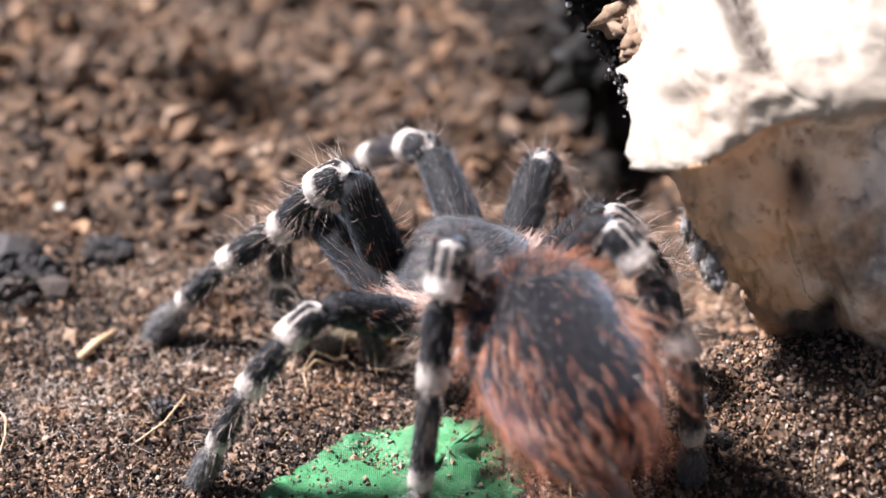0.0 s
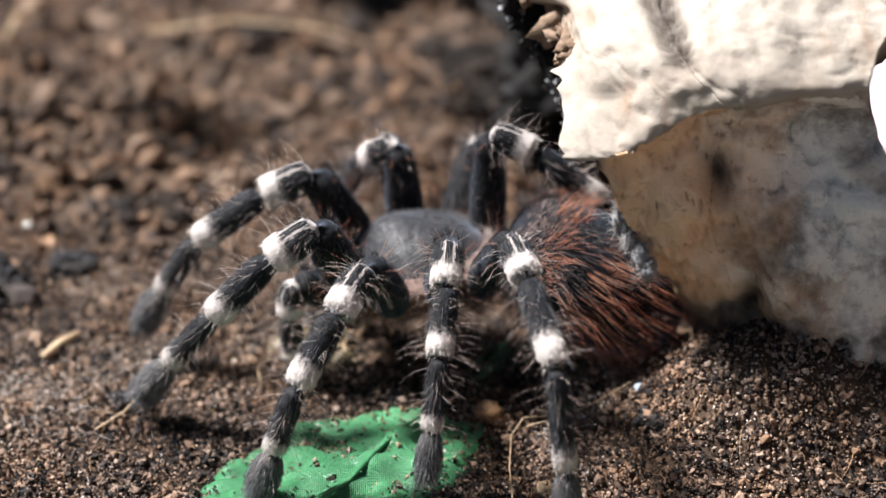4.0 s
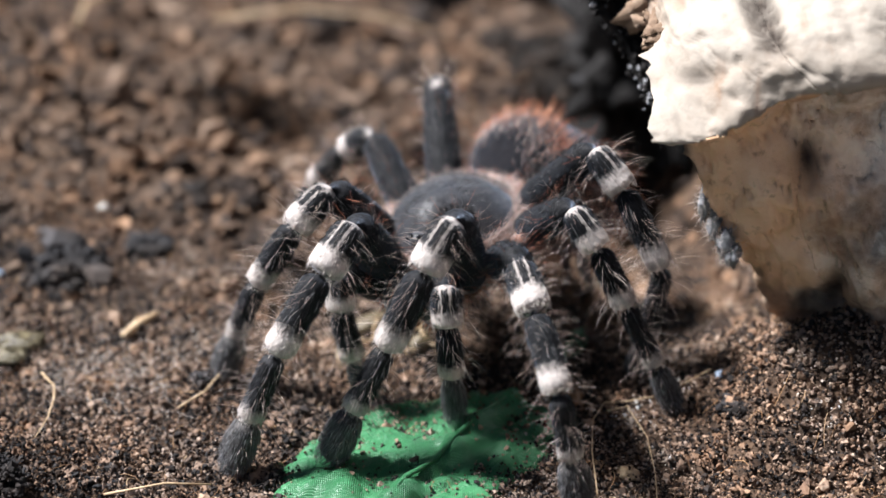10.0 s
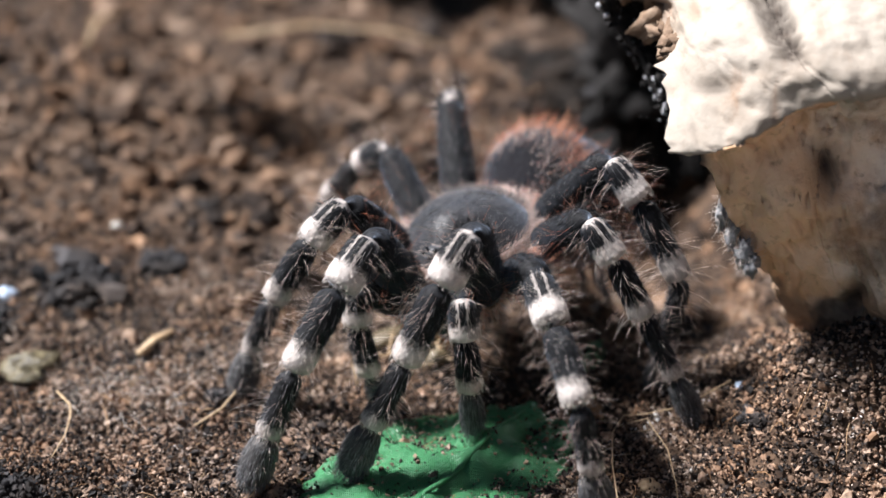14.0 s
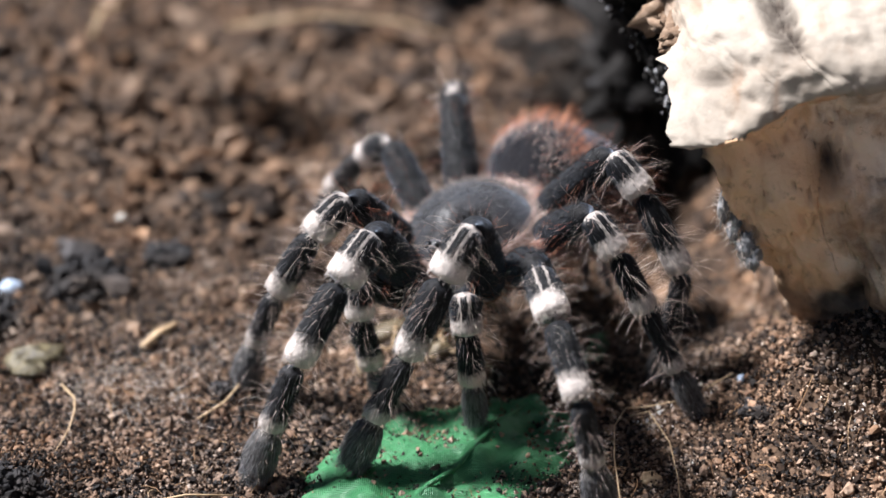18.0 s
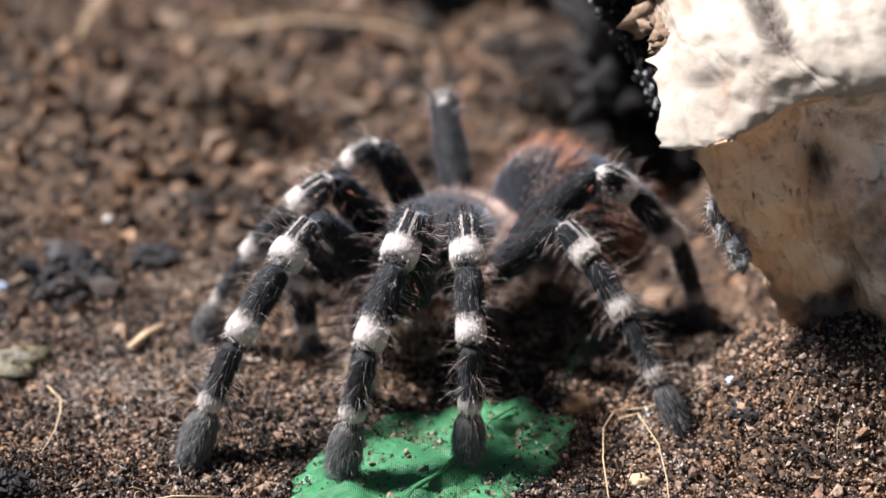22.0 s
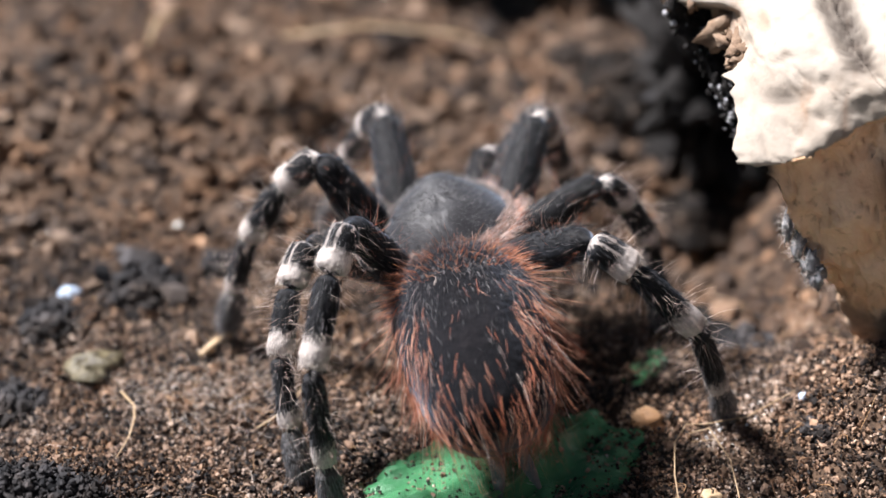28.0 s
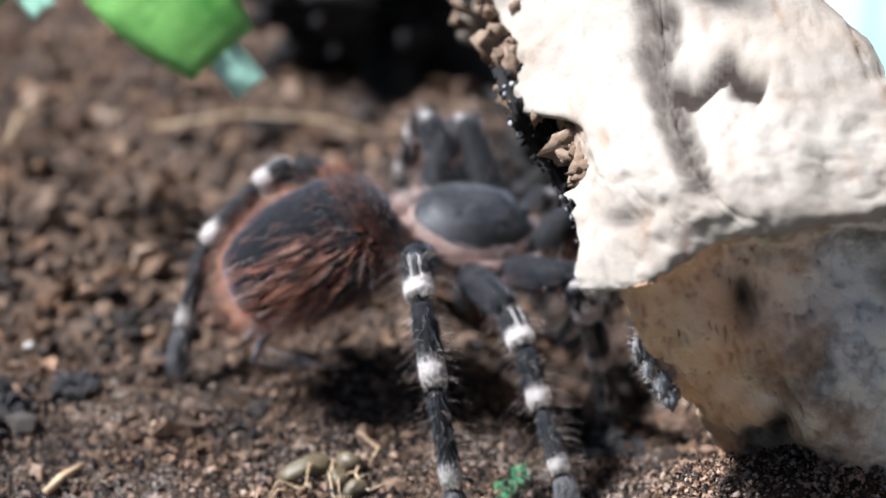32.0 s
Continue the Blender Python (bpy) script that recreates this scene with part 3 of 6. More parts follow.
def build_leaf():
    """Crumpled fabric leaf half buried in the soil, with raised midrib and toothed edge, and a torn scrap of it behind."""
    verts, n, c = [], 64, 41
    for i in range(n):
        y = -60 + 58.5 * i / (n - 1)
        a, b = leaf_edges(min(y, -1.5))
        a += 0.9 * math.sin(i * 1.7) + 0.6 * math.sin(i * 0.6)
        b += 1.0 * math.sin(i * 2.1 + 1) + 0.8 * math.sin(i * 0.5)
        for j in range(c):
            q = 2 * j / (c - 1) - 1
            x = a + (b - a) * (q + 1) / 2
            end = max(0.0, (i - n + 4) / 3)
            verts.append((x * MM, y * MM, (leaf_z(x, y, q) - 1.2 * end) * MM))
    ob = place("fabric_leaf", mesh_of("fabric_leaf", verts, grid_faces(n, c), [M_LEAF]))
    sol = ob.modifiers.new("thick", "SOLIDIFY")
    sol.thickness, sol.offset = 0.35 * MM, 1
    thing(ob, "green woven fabric leaf lying half buried in the soil", "artificial leaf")
    rib = []
    for k in range(9):
        y = -56 + 50 * k / 8
        x = -22 + (y + 50) * 0.74
        rib.append((x * MM, y * MM, (leaf_z(x, y, 0) + 0.25) * MM))
    tv, tf = tube(rib, [0.5 * MM] * 7 + [0.35 * MM, 0.15 * MM], 6)
    place("midrib", mesh_of("midrib", tv, tf, [M_LEAF]), ob)
    verts = []
    for i in range(10):
        for j in range(26):
            u, w = i / 9, j / 25
            x, y = 33 + 34 * w, -34.6 - 26 * u - 2.2 * (2 * w - 1) ** 2 + 0.4 * math.sin(w * 40) * (1 - u)
            verts.append((x * MM, y * MM, terrain(x * MM, y * MM) + (1.0 + 0.9 * fbm(x / 8, y / 8, 4)) * MM))
    near = place("fabric_leaf", mesh_of("fabric_leaf", verts, grid_faces(10, 26)[::-1], [M_LEAF]))
    sol = near.modifiers.new("thick", "SOLIDIFY")
    sol.thickness = 0.35 * MM
    thing(near, "toothed rim of a second green fabric leaf on the soil", "artificial leaf")
    verts = []
    for i in range(12):
        for j in range(8):
            u, w = i / 11, j / 7 - 0.5
            x, y = 19 + 8 * u + 1.2 * math.sin(j * 2), 9 + 11 * u + w * 11 * math.sin(math.pi * (0.15 + 0.7 * u))
            verts.append((x * MM, y * MM, terrain(x * MM, y * MM) + (0.35 + 0.9 * fbm(x / 5, y / 5) + 0.3 * u) * MM))
    sc = place("leaf_scrap", mesh_of("leaf_scrap", verts, grid_faces(12, 8), [M_LEAF]))
    sol = sc.modifiers.new("thick", "SOLIDIFY")
    sol.thickness = 0.35 * MM
    thing(sc, "torn scrap of green fabric leaf sticking out of the soil", "artificial leaf")


# ---- the cork bark ----
CORK_ROWS = [  # from the far rim over the pale face and the lip down to the base, each from left to right
    [(18, 100, 60), (34, 104, 80), (56, 100, 90), (74, 92, 88), (88, 74, 78)],
    [(20.6, 75.9, 87.2), (35.8, 67.5, 92.7), (56.5, 57.4, 95.2), (76, 38.6, 92.0), (87, 30, 85)],
    [(22.8, 57.3, 75.0), (36.2, 43.2, 80.5), (52.6, 28.5, 85.1), (70.3, 17.7, 86.4), (90, 9.5, 80)],
    [(25.4, 36.2, 68.4), (35.3, 21.3, 72.7), (47.8, 6.1, 76.3), (62.9, 2.3, 79.7), (90, 1.3, 78.1)],
    [(34.1, 11.6, 65.8), (39.6, 4.5, 67.6), (48.7, -2.9, 70.7), (59.5, -6.9, 75.8), (86.5, -5.0, 75.1)],
    [(34.3, -5.5, 56.3), (44.0, -9.6, 59.1), (55.6, -9.4, 65.4), (65.3, -12.5, 69.0), (84, -9.2, 69.2)],
    [(40.5, -0.2, 50.5), (47.0, -3.0, 53.5), (58.4, -3.3, 60.0), (70.2, -2.2, 60.0), (88, -0.9, 60.7)],
    [(47.5, 0.5, 35.5), (53.5, -4.0, 37.8), (62.5, -6.1, 41.2), (71.0, -8.1, 45.7), (92, -9.8, 46.8)],
    [(58.5, 9.5, 17.5), (63.5, 5.5, 16.0), (72.0, -0.3, 15.8), (80.0, -7.5, 16.4), (100, -15.2, 17.8)],
    [(64, 15, -4), (68, 11, -4), (76, 5, -4), (83, -1, -4), (102, -8, -4)],
]


def build_cork():
    rows, cols = 150, 110
    ctrl = np.array(CORK_ROWS, float)

    def spline(a, n):
        """Catmull-Rom through the first axis of a."""
        out = []
        for s in np.linspace(0, len(a) - 1, n):
            k = min(int(s), len(a) - 2)
            t = s - k
            p0, p1, p2, p3 = a[max(k - 1, 0)], a[k], a[k + 1], a[min(k + 2, len(a) - 1)]
            out.append(0.5 * (2 * p1 + (p2 - p0) * t + (2 * p0 - 5 * p1 + 4 * p2 - p3) * t * t + (3 * p1 - p0 - 3 * p2 + p3) * t ** 3))
        return np.array(out)

    def seam(t):
        return 0.47 + 0.16 / (1 + math.exp((0.31 - t) / 0.035))

    g = spline(ctrl, rows)
    g = spline(g.transpose(1, 0, 2), cols).transpose(1, 0, 2)
    du, dv = np.gradient(g, axis=1), np.gradient(g, axis=0)
    nrm = np.cross(dv, du)
    nrm /= np.linalg.norm(nrm, axis=2, keepdims=True) + 1e-9
    crev_and_shade = np.zeros((rows, cols))
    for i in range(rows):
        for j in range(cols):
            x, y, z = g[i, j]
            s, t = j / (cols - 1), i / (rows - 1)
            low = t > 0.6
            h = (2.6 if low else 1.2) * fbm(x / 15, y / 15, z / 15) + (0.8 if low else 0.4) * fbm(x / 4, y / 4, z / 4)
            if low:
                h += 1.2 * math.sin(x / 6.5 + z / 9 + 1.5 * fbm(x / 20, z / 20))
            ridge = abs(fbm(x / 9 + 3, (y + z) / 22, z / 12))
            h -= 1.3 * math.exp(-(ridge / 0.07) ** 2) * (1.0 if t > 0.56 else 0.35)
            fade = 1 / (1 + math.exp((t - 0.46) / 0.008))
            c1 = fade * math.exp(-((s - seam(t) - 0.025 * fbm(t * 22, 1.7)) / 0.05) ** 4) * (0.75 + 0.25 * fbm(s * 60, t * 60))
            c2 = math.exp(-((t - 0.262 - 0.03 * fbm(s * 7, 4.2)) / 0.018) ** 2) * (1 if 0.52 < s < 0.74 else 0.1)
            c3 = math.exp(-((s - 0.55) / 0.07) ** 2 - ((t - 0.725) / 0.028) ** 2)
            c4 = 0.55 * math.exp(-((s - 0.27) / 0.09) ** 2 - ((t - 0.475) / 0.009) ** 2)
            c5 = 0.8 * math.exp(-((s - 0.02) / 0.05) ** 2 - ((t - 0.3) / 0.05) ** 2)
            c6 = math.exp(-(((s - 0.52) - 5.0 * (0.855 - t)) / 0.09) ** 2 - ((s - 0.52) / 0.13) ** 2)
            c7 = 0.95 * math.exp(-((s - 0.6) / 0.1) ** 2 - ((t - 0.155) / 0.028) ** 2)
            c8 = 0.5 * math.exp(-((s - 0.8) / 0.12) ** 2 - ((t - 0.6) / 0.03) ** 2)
            # c9: left rim below the lip, shade painted into the colour
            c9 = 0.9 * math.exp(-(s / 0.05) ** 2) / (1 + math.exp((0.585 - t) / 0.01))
            crev_and_shade[i, j] = min(1.0, max(c9, c1 * 1.1, 1.2 * c2, c3, c4, c5, c6, c7, c8))
            g[i, j] += nrm[i, j] * (h - 2.4 * crev_and_shade[i, j])
            if t > 0.32 and s < 0.3:  # notch in the edge below the ragged corner
                g[i, j, 0] += 12.5 * min(1.0, max(0.0, (0.444 - t) / 0.111)) * min(1.0, (t - 0.32) / 0.012) * (1 - s / 0.3)
            if s < 0.12:
                rag = (1 - s / 0.12) * np.array([fbm(t * 30, 2.0) * 1.6 + fbm(t * 90, 7.0) * 1.0, fbm(t * 25, 9.0) * 1.4, fbm(t * 40, 5.0) * 1.2])
                g[i, j] += rag
    outer = (g * MM).reshape(-1, 3)
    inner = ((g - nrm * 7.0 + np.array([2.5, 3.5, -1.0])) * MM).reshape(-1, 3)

    def plate_of(i, j):
        s, t = j / (cols - 1), i / (rows - 1)
        if t > 0.575 + 0.02 * math.sin(s * 20):
            return 3 if s > 0.60 + 0.14 * math.sin(t * 14) else 2
        return 1 if s > seam(t) else 0

    ob = new("cork_bark")
    thing(ob, "thick slab of pale cork bark leaning over the soil", "cork bark")
    looks = (("bark_plate", M_CORK, "sunlit cream bark plate"), ("bark_plate", M_CORK, "rounded cream bark plate"), ("bark_underside", M_CORK_UNDER, "tan underside of the bark"), ("bark_plate", M_CORK_UNDER, "weathered grey cracked bark plate"))
    for which, (name, mat, label) in enumerate(looks):
        index, verts, vals, faces = {}, [], [], []

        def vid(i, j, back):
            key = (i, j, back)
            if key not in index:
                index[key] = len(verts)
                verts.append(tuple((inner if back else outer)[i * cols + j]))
                # back of the slab near-black throughout: its shade is put into the colour
                vals.append(0.97 if back else crev_and_shade[i, j])
            return index[key]

        cells = {(i, j) for i in range(rows - 1) for j in range(cols - 1) if plate_of(i, j) == which}
        for i, j in cells:
            ring = [(i, j), (i, j + 1), (i + 1, j + 1), (i + 1, j)]
            faces.append([vid(*p, False) for p in ring])
            faces.append([vid(*p, True) for p in ring[::-1]])
            for (p, q), other in zip(zip(ring, ring[1:] + ring[:1]), ((i - 1, j), (i, j + 1), (i + 1, j), (i, j - 1))):
                if other not in cells:
                    faces.append([vid(*q, False), vid(*p, False), vid(*p, True), vid(*q, True)])
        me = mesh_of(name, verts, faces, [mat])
        att = me.attributes.new("crevice_and_shade", "FLOAT", "POINT")
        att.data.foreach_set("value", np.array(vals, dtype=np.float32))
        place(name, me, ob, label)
    rng = np.random.default_rng(17)
    tones = (M_FLAKE, M_FLAKE, M_FLAKE, M_PIT)
    for _ in range(110):
        i, j = int(rng.integers(4, 66)), int(abs(rng.normal()) * 7)
        if j > 24:
            continue
        s = rng.lognormal(0.25, 0.4)
        fv, ff = blob(s * 1.5 * MM, s * 0.9 * MM, s * 0.6 * MM, 0.9, rng.uniform(0, 50), 7, 10, 2.5)
        m = Matrix.Translation(Vector(outer[i * cols + j])) @ pose(0, 0, 0, *rng.uniform(0, 360, 3))
        place("bark_flake", mesh_of("bark_flake", fv, ff, [tones[int(rng.integers(4))]]), ob, m=m)


def build_roots():
    """Dark crusted root hanging along the edge of the cork, and the dark lump behind it."""
    rng = random.Random(5)
    pts = [(24, 47, 74), (28, 39.3, 66), (31.5, 36.5, 61), (34.4, 35.5, 57.2), (36, 32.5, 53.5), (37.5, 29.5, 50.5), (39.5, 26, 47), (41, 24, 40)]
    tv, tf = tube([Vector(p) * MM for p in pts], [k * MM for k in (1.2, 1.2, 1.0, 0.9, 0.6, 0.45, 0.5, 0.4)], 10)
    ob = place("hanging_root", mesh_of("hanging_root", tv, tf, [M_PIT]))
    thing(ob, "thin dark crusted root hanging beside the cork edge", "root")
    for _ in range(120):
        k = rng.uniform(0, 6.9)
        i = int(k)
        p = Vector(pts[i]).lerp(Vector(pts[i + 1]), k - i) + Vector((rng.uniform(-1, 1), rng.uniform(-1, 1), rng.uniform(-1, 1))) * (1.6 if k < 3.4 else 0.6)
        s = rng.uniform(0.22, 0.55) * (1.6 if k < 2 else 1)
        bv, bf = blob(s * MM, s * MM, s * MM, 0.4, rng.uniform(0, 40), 6, 8)
        place("crust", mesh_of("crust", bv, bf, [M_GREYSTONE if rng.random() < 0.22 else M_PIT]), ob, m=Matrix.Translation(p * MM))
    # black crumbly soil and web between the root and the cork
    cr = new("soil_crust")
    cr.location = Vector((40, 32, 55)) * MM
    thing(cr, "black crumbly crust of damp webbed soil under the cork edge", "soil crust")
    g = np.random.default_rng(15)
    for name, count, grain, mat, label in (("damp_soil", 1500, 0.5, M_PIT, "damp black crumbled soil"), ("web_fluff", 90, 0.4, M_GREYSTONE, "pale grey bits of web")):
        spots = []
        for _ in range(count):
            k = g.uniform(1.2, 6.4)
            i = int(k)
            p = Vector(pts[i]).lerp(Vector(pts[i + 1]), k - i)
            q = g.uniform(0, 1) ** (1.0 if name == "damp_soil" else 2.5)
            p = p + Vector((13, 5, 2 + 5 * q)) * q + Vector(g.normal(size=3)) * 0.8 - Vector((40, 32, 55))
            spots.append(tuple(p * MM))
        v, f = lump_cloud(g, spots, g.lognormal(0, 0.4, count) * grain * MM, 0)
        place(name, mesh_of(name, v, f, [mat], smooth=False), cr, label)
    # the lump at (52, 140) is added to darken the hollow like shade
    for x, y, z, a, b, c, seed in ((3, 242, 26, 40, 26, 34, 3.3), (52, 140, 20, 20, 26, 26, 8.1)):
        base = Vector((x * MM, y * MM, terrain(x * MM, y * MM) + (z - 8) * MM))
        o = new("dark_shade_lump")
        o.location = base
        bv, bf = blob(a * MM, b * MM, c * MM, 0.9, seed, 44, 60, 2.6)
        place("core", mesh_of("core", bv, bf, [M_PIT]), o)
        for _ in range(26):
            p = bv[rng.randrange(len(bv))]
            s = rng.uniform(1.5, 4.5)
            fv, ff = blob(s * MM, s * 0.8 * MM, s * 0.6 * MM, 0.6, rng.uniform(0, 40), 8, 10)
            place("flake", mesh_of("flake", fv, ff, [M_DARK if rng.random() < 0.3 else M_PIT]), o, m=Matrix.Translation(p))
        thing(o, "nearly black lump behind the cork, standing for bark and deep shade", "bark")


def build_hanging_leaf(tip, root, width, bend, seed):
    """One fabric leaf that hangs into view, with a pale tip."""
    tip, root = Vector(tip) * MM, Vector(root) * MM
    n, c = 18, 9
    axis = tip - root
    side = axis.cross(Vector((0, -0.6, 1))).normalized()
    out = side.cross(axis).normalized()
    body, end = ([], []), ([], [])
    for (verts, faces), lo, hi, prof in ((body, 0.0, 0.84, 1.0), (end, 0.84, 1.0, 0.42)):
        for i in range(n):
            s = lo + (hi - lo) * i / (n - 1)
            w = width * MM * (prof * (0.2 + math.sin(math.pi * min(0.92, 0.1 + s * 0.85))) if lo == 0 else 0.34)
            for j in range(c):
                q = 2 * j / (c - 1) - 1
                p = root + axis * s + side * q * w + out * (bend * MM * math.sin(s * 2.2) - abs(q) * 2.2 * MM + 0.8 * MM * fbm(s * 4 + seed, q * 2))
                verts.append(p)
        faces += grid_faces(n, c)
    ob = place("hanging_leaf", mesh_of("hanging_leaf", *body, [M_LEAF_HANG]))
    sol = ob.modifiers.new("thick", "SOLIDIFY")
    sol.thickness = 0.4 * MM
    thing(ob, "bright green fabric leaf of a hanging plant", "artificial leaf", "hanging leaves")
    t = place("leaf_tip", mesh_of("leaf_tip", *end, [M_LEAF_TIP]), ob, "pale green leaf tip")
    sol = t.modifiers.new("thick", "SOLIDIFY")
    sol.thickness = 0.4 * MM


def build_litter():
    """Stones, chips, stalks and remains that lie on the soil."""
    def lump(name, x, y, size, mat, label, cat, rough=0.3, seed=1.0, up=0.35, group=""):
        bv, bf = blob(size[0] * MM, size[1] * MM, size[2] * MM, rough, seed, 12, 16)
        o = place(name, mesh_of(name, bv, bf, [mat]), m=Matrix.Translation((x * MM, y * MM, terrain(x * MM, y * MM) + size[2] * up * MM)))
        return thing(o, label, cat, group)

    def clod(x, y, size, grain, n, mat, label, seed):
        rng = np.random.default_rng(seed)
        p = rng.normal(size=(n, 3))
        p /= np.linalg.norm(p, axis=1, keepdims=True)
        p *= rng.uniform(0.55, 1.0, (n, 1))
        p[:, 2] = np.abs(p[:, 2])
        z0 = terrain(x * MM, y * MM) / MM
        pts = (p * np.array(size) + np.array([x, y, z0 - 0.6])) * MM
        v, f = lump_cloud(rng, pts, rng.lognormal(0, 0.4, n) * grain * MM, 0)
        cv, cf = blob(size[0] * 0.66 * MM, size[1] * 0.66 * MM, size[2] * 0.6 * MM, 0.5, seed, 16, 22, 3.0)
        e = new("soil_clod")
        e.location = (x * MM, y * MM, z0 * MM)
        place("core", mesh_of("core", cv, cf, [mat]), e)
        off = np.array([x, y, z0]) * MM
        place("loose_soil", mesh_of("loose_soil", (np.array(v) - off).tolist(), f, [mat], smooth=False), e, "loose crumbs on the clod")
        return thing(e, label, "soil clod", "soil clods")

    lump("pebble", -79.5, 67, (1.7, 1.7, 1.6), M_STONE, "small round white pebble on brown soil", "pebble")
    clod(-84, 44, (11, 13, 5), 1.1, 420, M_CLOD, "dark grey clod of soil", 3)
    clod(-90, -36, (18, 11, 7), 0.5, 3200, M_CLOD, "black crumbly clod of wet soil", 7)
    clod(-48, 3, (3.2, 3, 2.6), 0.6, 120, M_CLOD, "small black clod of soil", 5)
    # clods in the darkened soil paint the gap's shade behind the cork
    clod(33, 158, (19, 26, 8), 1.0, 2200, M_SHADE_SOIL, "crumbly soil coloured dark for the shade in the hollow behind the cork", 11)
    clod(14, 176, (9, 10, 5), 1.0, 500, M_SHADE_SOIL, "dark grey clod of soil", 12)
    clod(46, 112, (12, 16, 5), 0.9, 1100, M_SHADE_SOIL, "crumbly soil coloured dark for the shade in the hollow behind the cork", 13)
    clod(-68, 52, (6, 7, 3), 1.0, 160, M_CLOD, "small dark clod of damp soil", 21)
    clod(-104, 2, (12, 8, 3), 0.7, 700, M_CLOD, "black crumbly clod of wet soil", 22)
    clod(52, -14, (3.5, 3, 1.2), 0.45, 160, M_CLOD, "small black clod of soil", 26)
    # black soil laid here in place of the shade under the overhang
    clod(44, 52, (12, 13, 4), 0.7, 900, M_PIT, "soil coloured black for the shade in the hollow under the cork", 28)
    clod(46, 30, (9, 10, 3), 0.9, 320, M_CLOD, "dark clod of damp soil at the cork foot", 25)
    clod(-100, 28, (7, 8, 4), 0.9, 260, M_CLOD, "dark grey clod of soil", 2)
    lump("pebble", -98.3, 38, (2.6, 2.4, 2.2), M_BLUE, "pale blue pebble on brown soil", "pebble", 0.3, 4.0)
    lump("pebble", 50.5, -5.6, (1.1, 1, 1), M_BLUE, "tiny pale blue pebble", "pebble", 0.3, 6.0)
    lump("pebble", 31.5, -25, (2.0, 1.8, 1.4), M_STRAW, "small crumbly cream pebble beside the leaf", "pebble", 0.5, 9.0)
    web = new("web_clump")
    web.location = (47.0 * MM, -3.0 * MM, 37.2 * MM)
    thing(web, "pale grey clump of old web stuck to the cork edge", "web clump")
    fluff = np.random.default_rng(44)
    for x, y, z, a, c, w in ((-1.6, 3.0, 4.6, 0.8, 3.6, 1.0), (0.2, 2.0, 0.4, 1.0, 3.0, 3.0), (2.4, 0.4, -2.6, 1.6, 2.6, 5.0), (3.6, -0.4, -4.6, 1.5, 2.0, 7.0)):
        bv, bf = blob(a * MM, 1.5 * MM, c * MM, 0.8, w, 12, 16, 3.4)
        knot = place("web_lump", mesh_of("web_lump", bv, bf, [M_WEB]), web, m=Matrix.Translation((x * MM, y * MM, z * MM)))
        u = fluff.normal(size=(160, 3))
        u /= np.linalg.norm(u, axis=1, keepdims=True)
        hv, hf = hairs(u * np.array((a, 1.4, c)) * MM * 0.9, u + fluff.normal(size=(160, 3)) * 0.8, fluff.uniform(0.8, 2.6, 160) * MM, 0.03 * MM, fluff.normal(size=(160, 3)), fluff)
        place("web_threads", mesh_of("web_threads", hv, hf, [M_HAIR_WHITE]), knot)
    lump("bark_chip", 22, -3, (3.5, 3.2, 2.2), M_FIBRE, "orange brown bark chip on the leaf", "bark chip", 0.4, 2.5)
    lump("resin_lump", -87, 13, (5.5, 3.6, 2.6), mottled("resin", [(0.38, (0.04, 0.032, 0.02)), (0.6, (0.15, 0.125, 0.07)), (0.8, (0.36, 0.36, 0.3))], 500, 0.5, 0.5, 0.3), "yellowish glassy lump on the soil", "lump", 0.9, 6.6, 0.4)
    tv, tf = tube([Vector(p) * MM for p in ((-66, 16, 2.2), (-63.5, 20, 2.6), (-60.5, 24.5, 2.2))], [0.8 * MM, 1.1 * MM, 0.6 * MM], 7)
    thing(place("wood_chip", mesh_of("wood_chip", tv, tf, [M_STRAW])), "pale splinter of wood on the soil", "wood chip")

    def stalk(name, pts, r, label):
        p = [(x * MM, y * MM, terrain(x * MM, y * MM) + (z + 0.9) * MM) for x, y, z in pts]
        tv, tf = tube(p, [r * MM * (1 - 0.4 * i / len(p)) for i in range(len(p))], 6)
        thing(place(name, mesh_of(name, tv, tf, [M_STRAW])), label, "stalk", "dry stalks")

    stalk("dry_stalk", [(25.4, -34, 1.5), (25.2, -23.4, 3.2), (26, -15, 4.5), (28.5, -10.5, 4.8), (32, -9.5, 3.8), (40, -7.5, 2.4), (48.8, -5.4, 2.0)], 0.15, "thin curved straw stalk lying on the soil")
    stalk("dry_stalk", [(29, -12, 3.6), (32.5, -12, 4.4), (35.4, -20, 3.5), (36, -28, 2.6), (35.4, -38, 1.6)], 0.15, "thin bent straw stalk lying on the soil")
    stalk("dry_stalk", [(-79.2, 2, 2.0), (-75.5, -3, 3), (-74, -9, 3.6), (-74, -14, 3), (-75, -20, 1.5)], 0.2, "thin pale hair-like stalk on the soil")
    stalk("dry_stalk", [(-44, 4, 2.0), (-47, -3, 2.2), (-51, -9, 2.4)], 0.24, "thin pale straw stalk on the soil")
    stalk("dry_stalk", [(-60, -34, 1.8), (-50, -31, 2.8), (-42, -30, 1.8)], 0.22, "thin pale straw stalk on the soil")
    stalk("dry_stalk", [(-70, 180, 3), (-45, 186, 6), (-20, 178, 7), (0, 172, 4)], 0.6, "thick tan root fibre lying on the soil")
    stalk("dry_stalk", [(-106, 200, 3), (-105, 172, 7), (-103, 150, 5)], 0.7, "tan root fibre lying on the soil")

    # dried remains of an insect
    e = new("insect_remains")
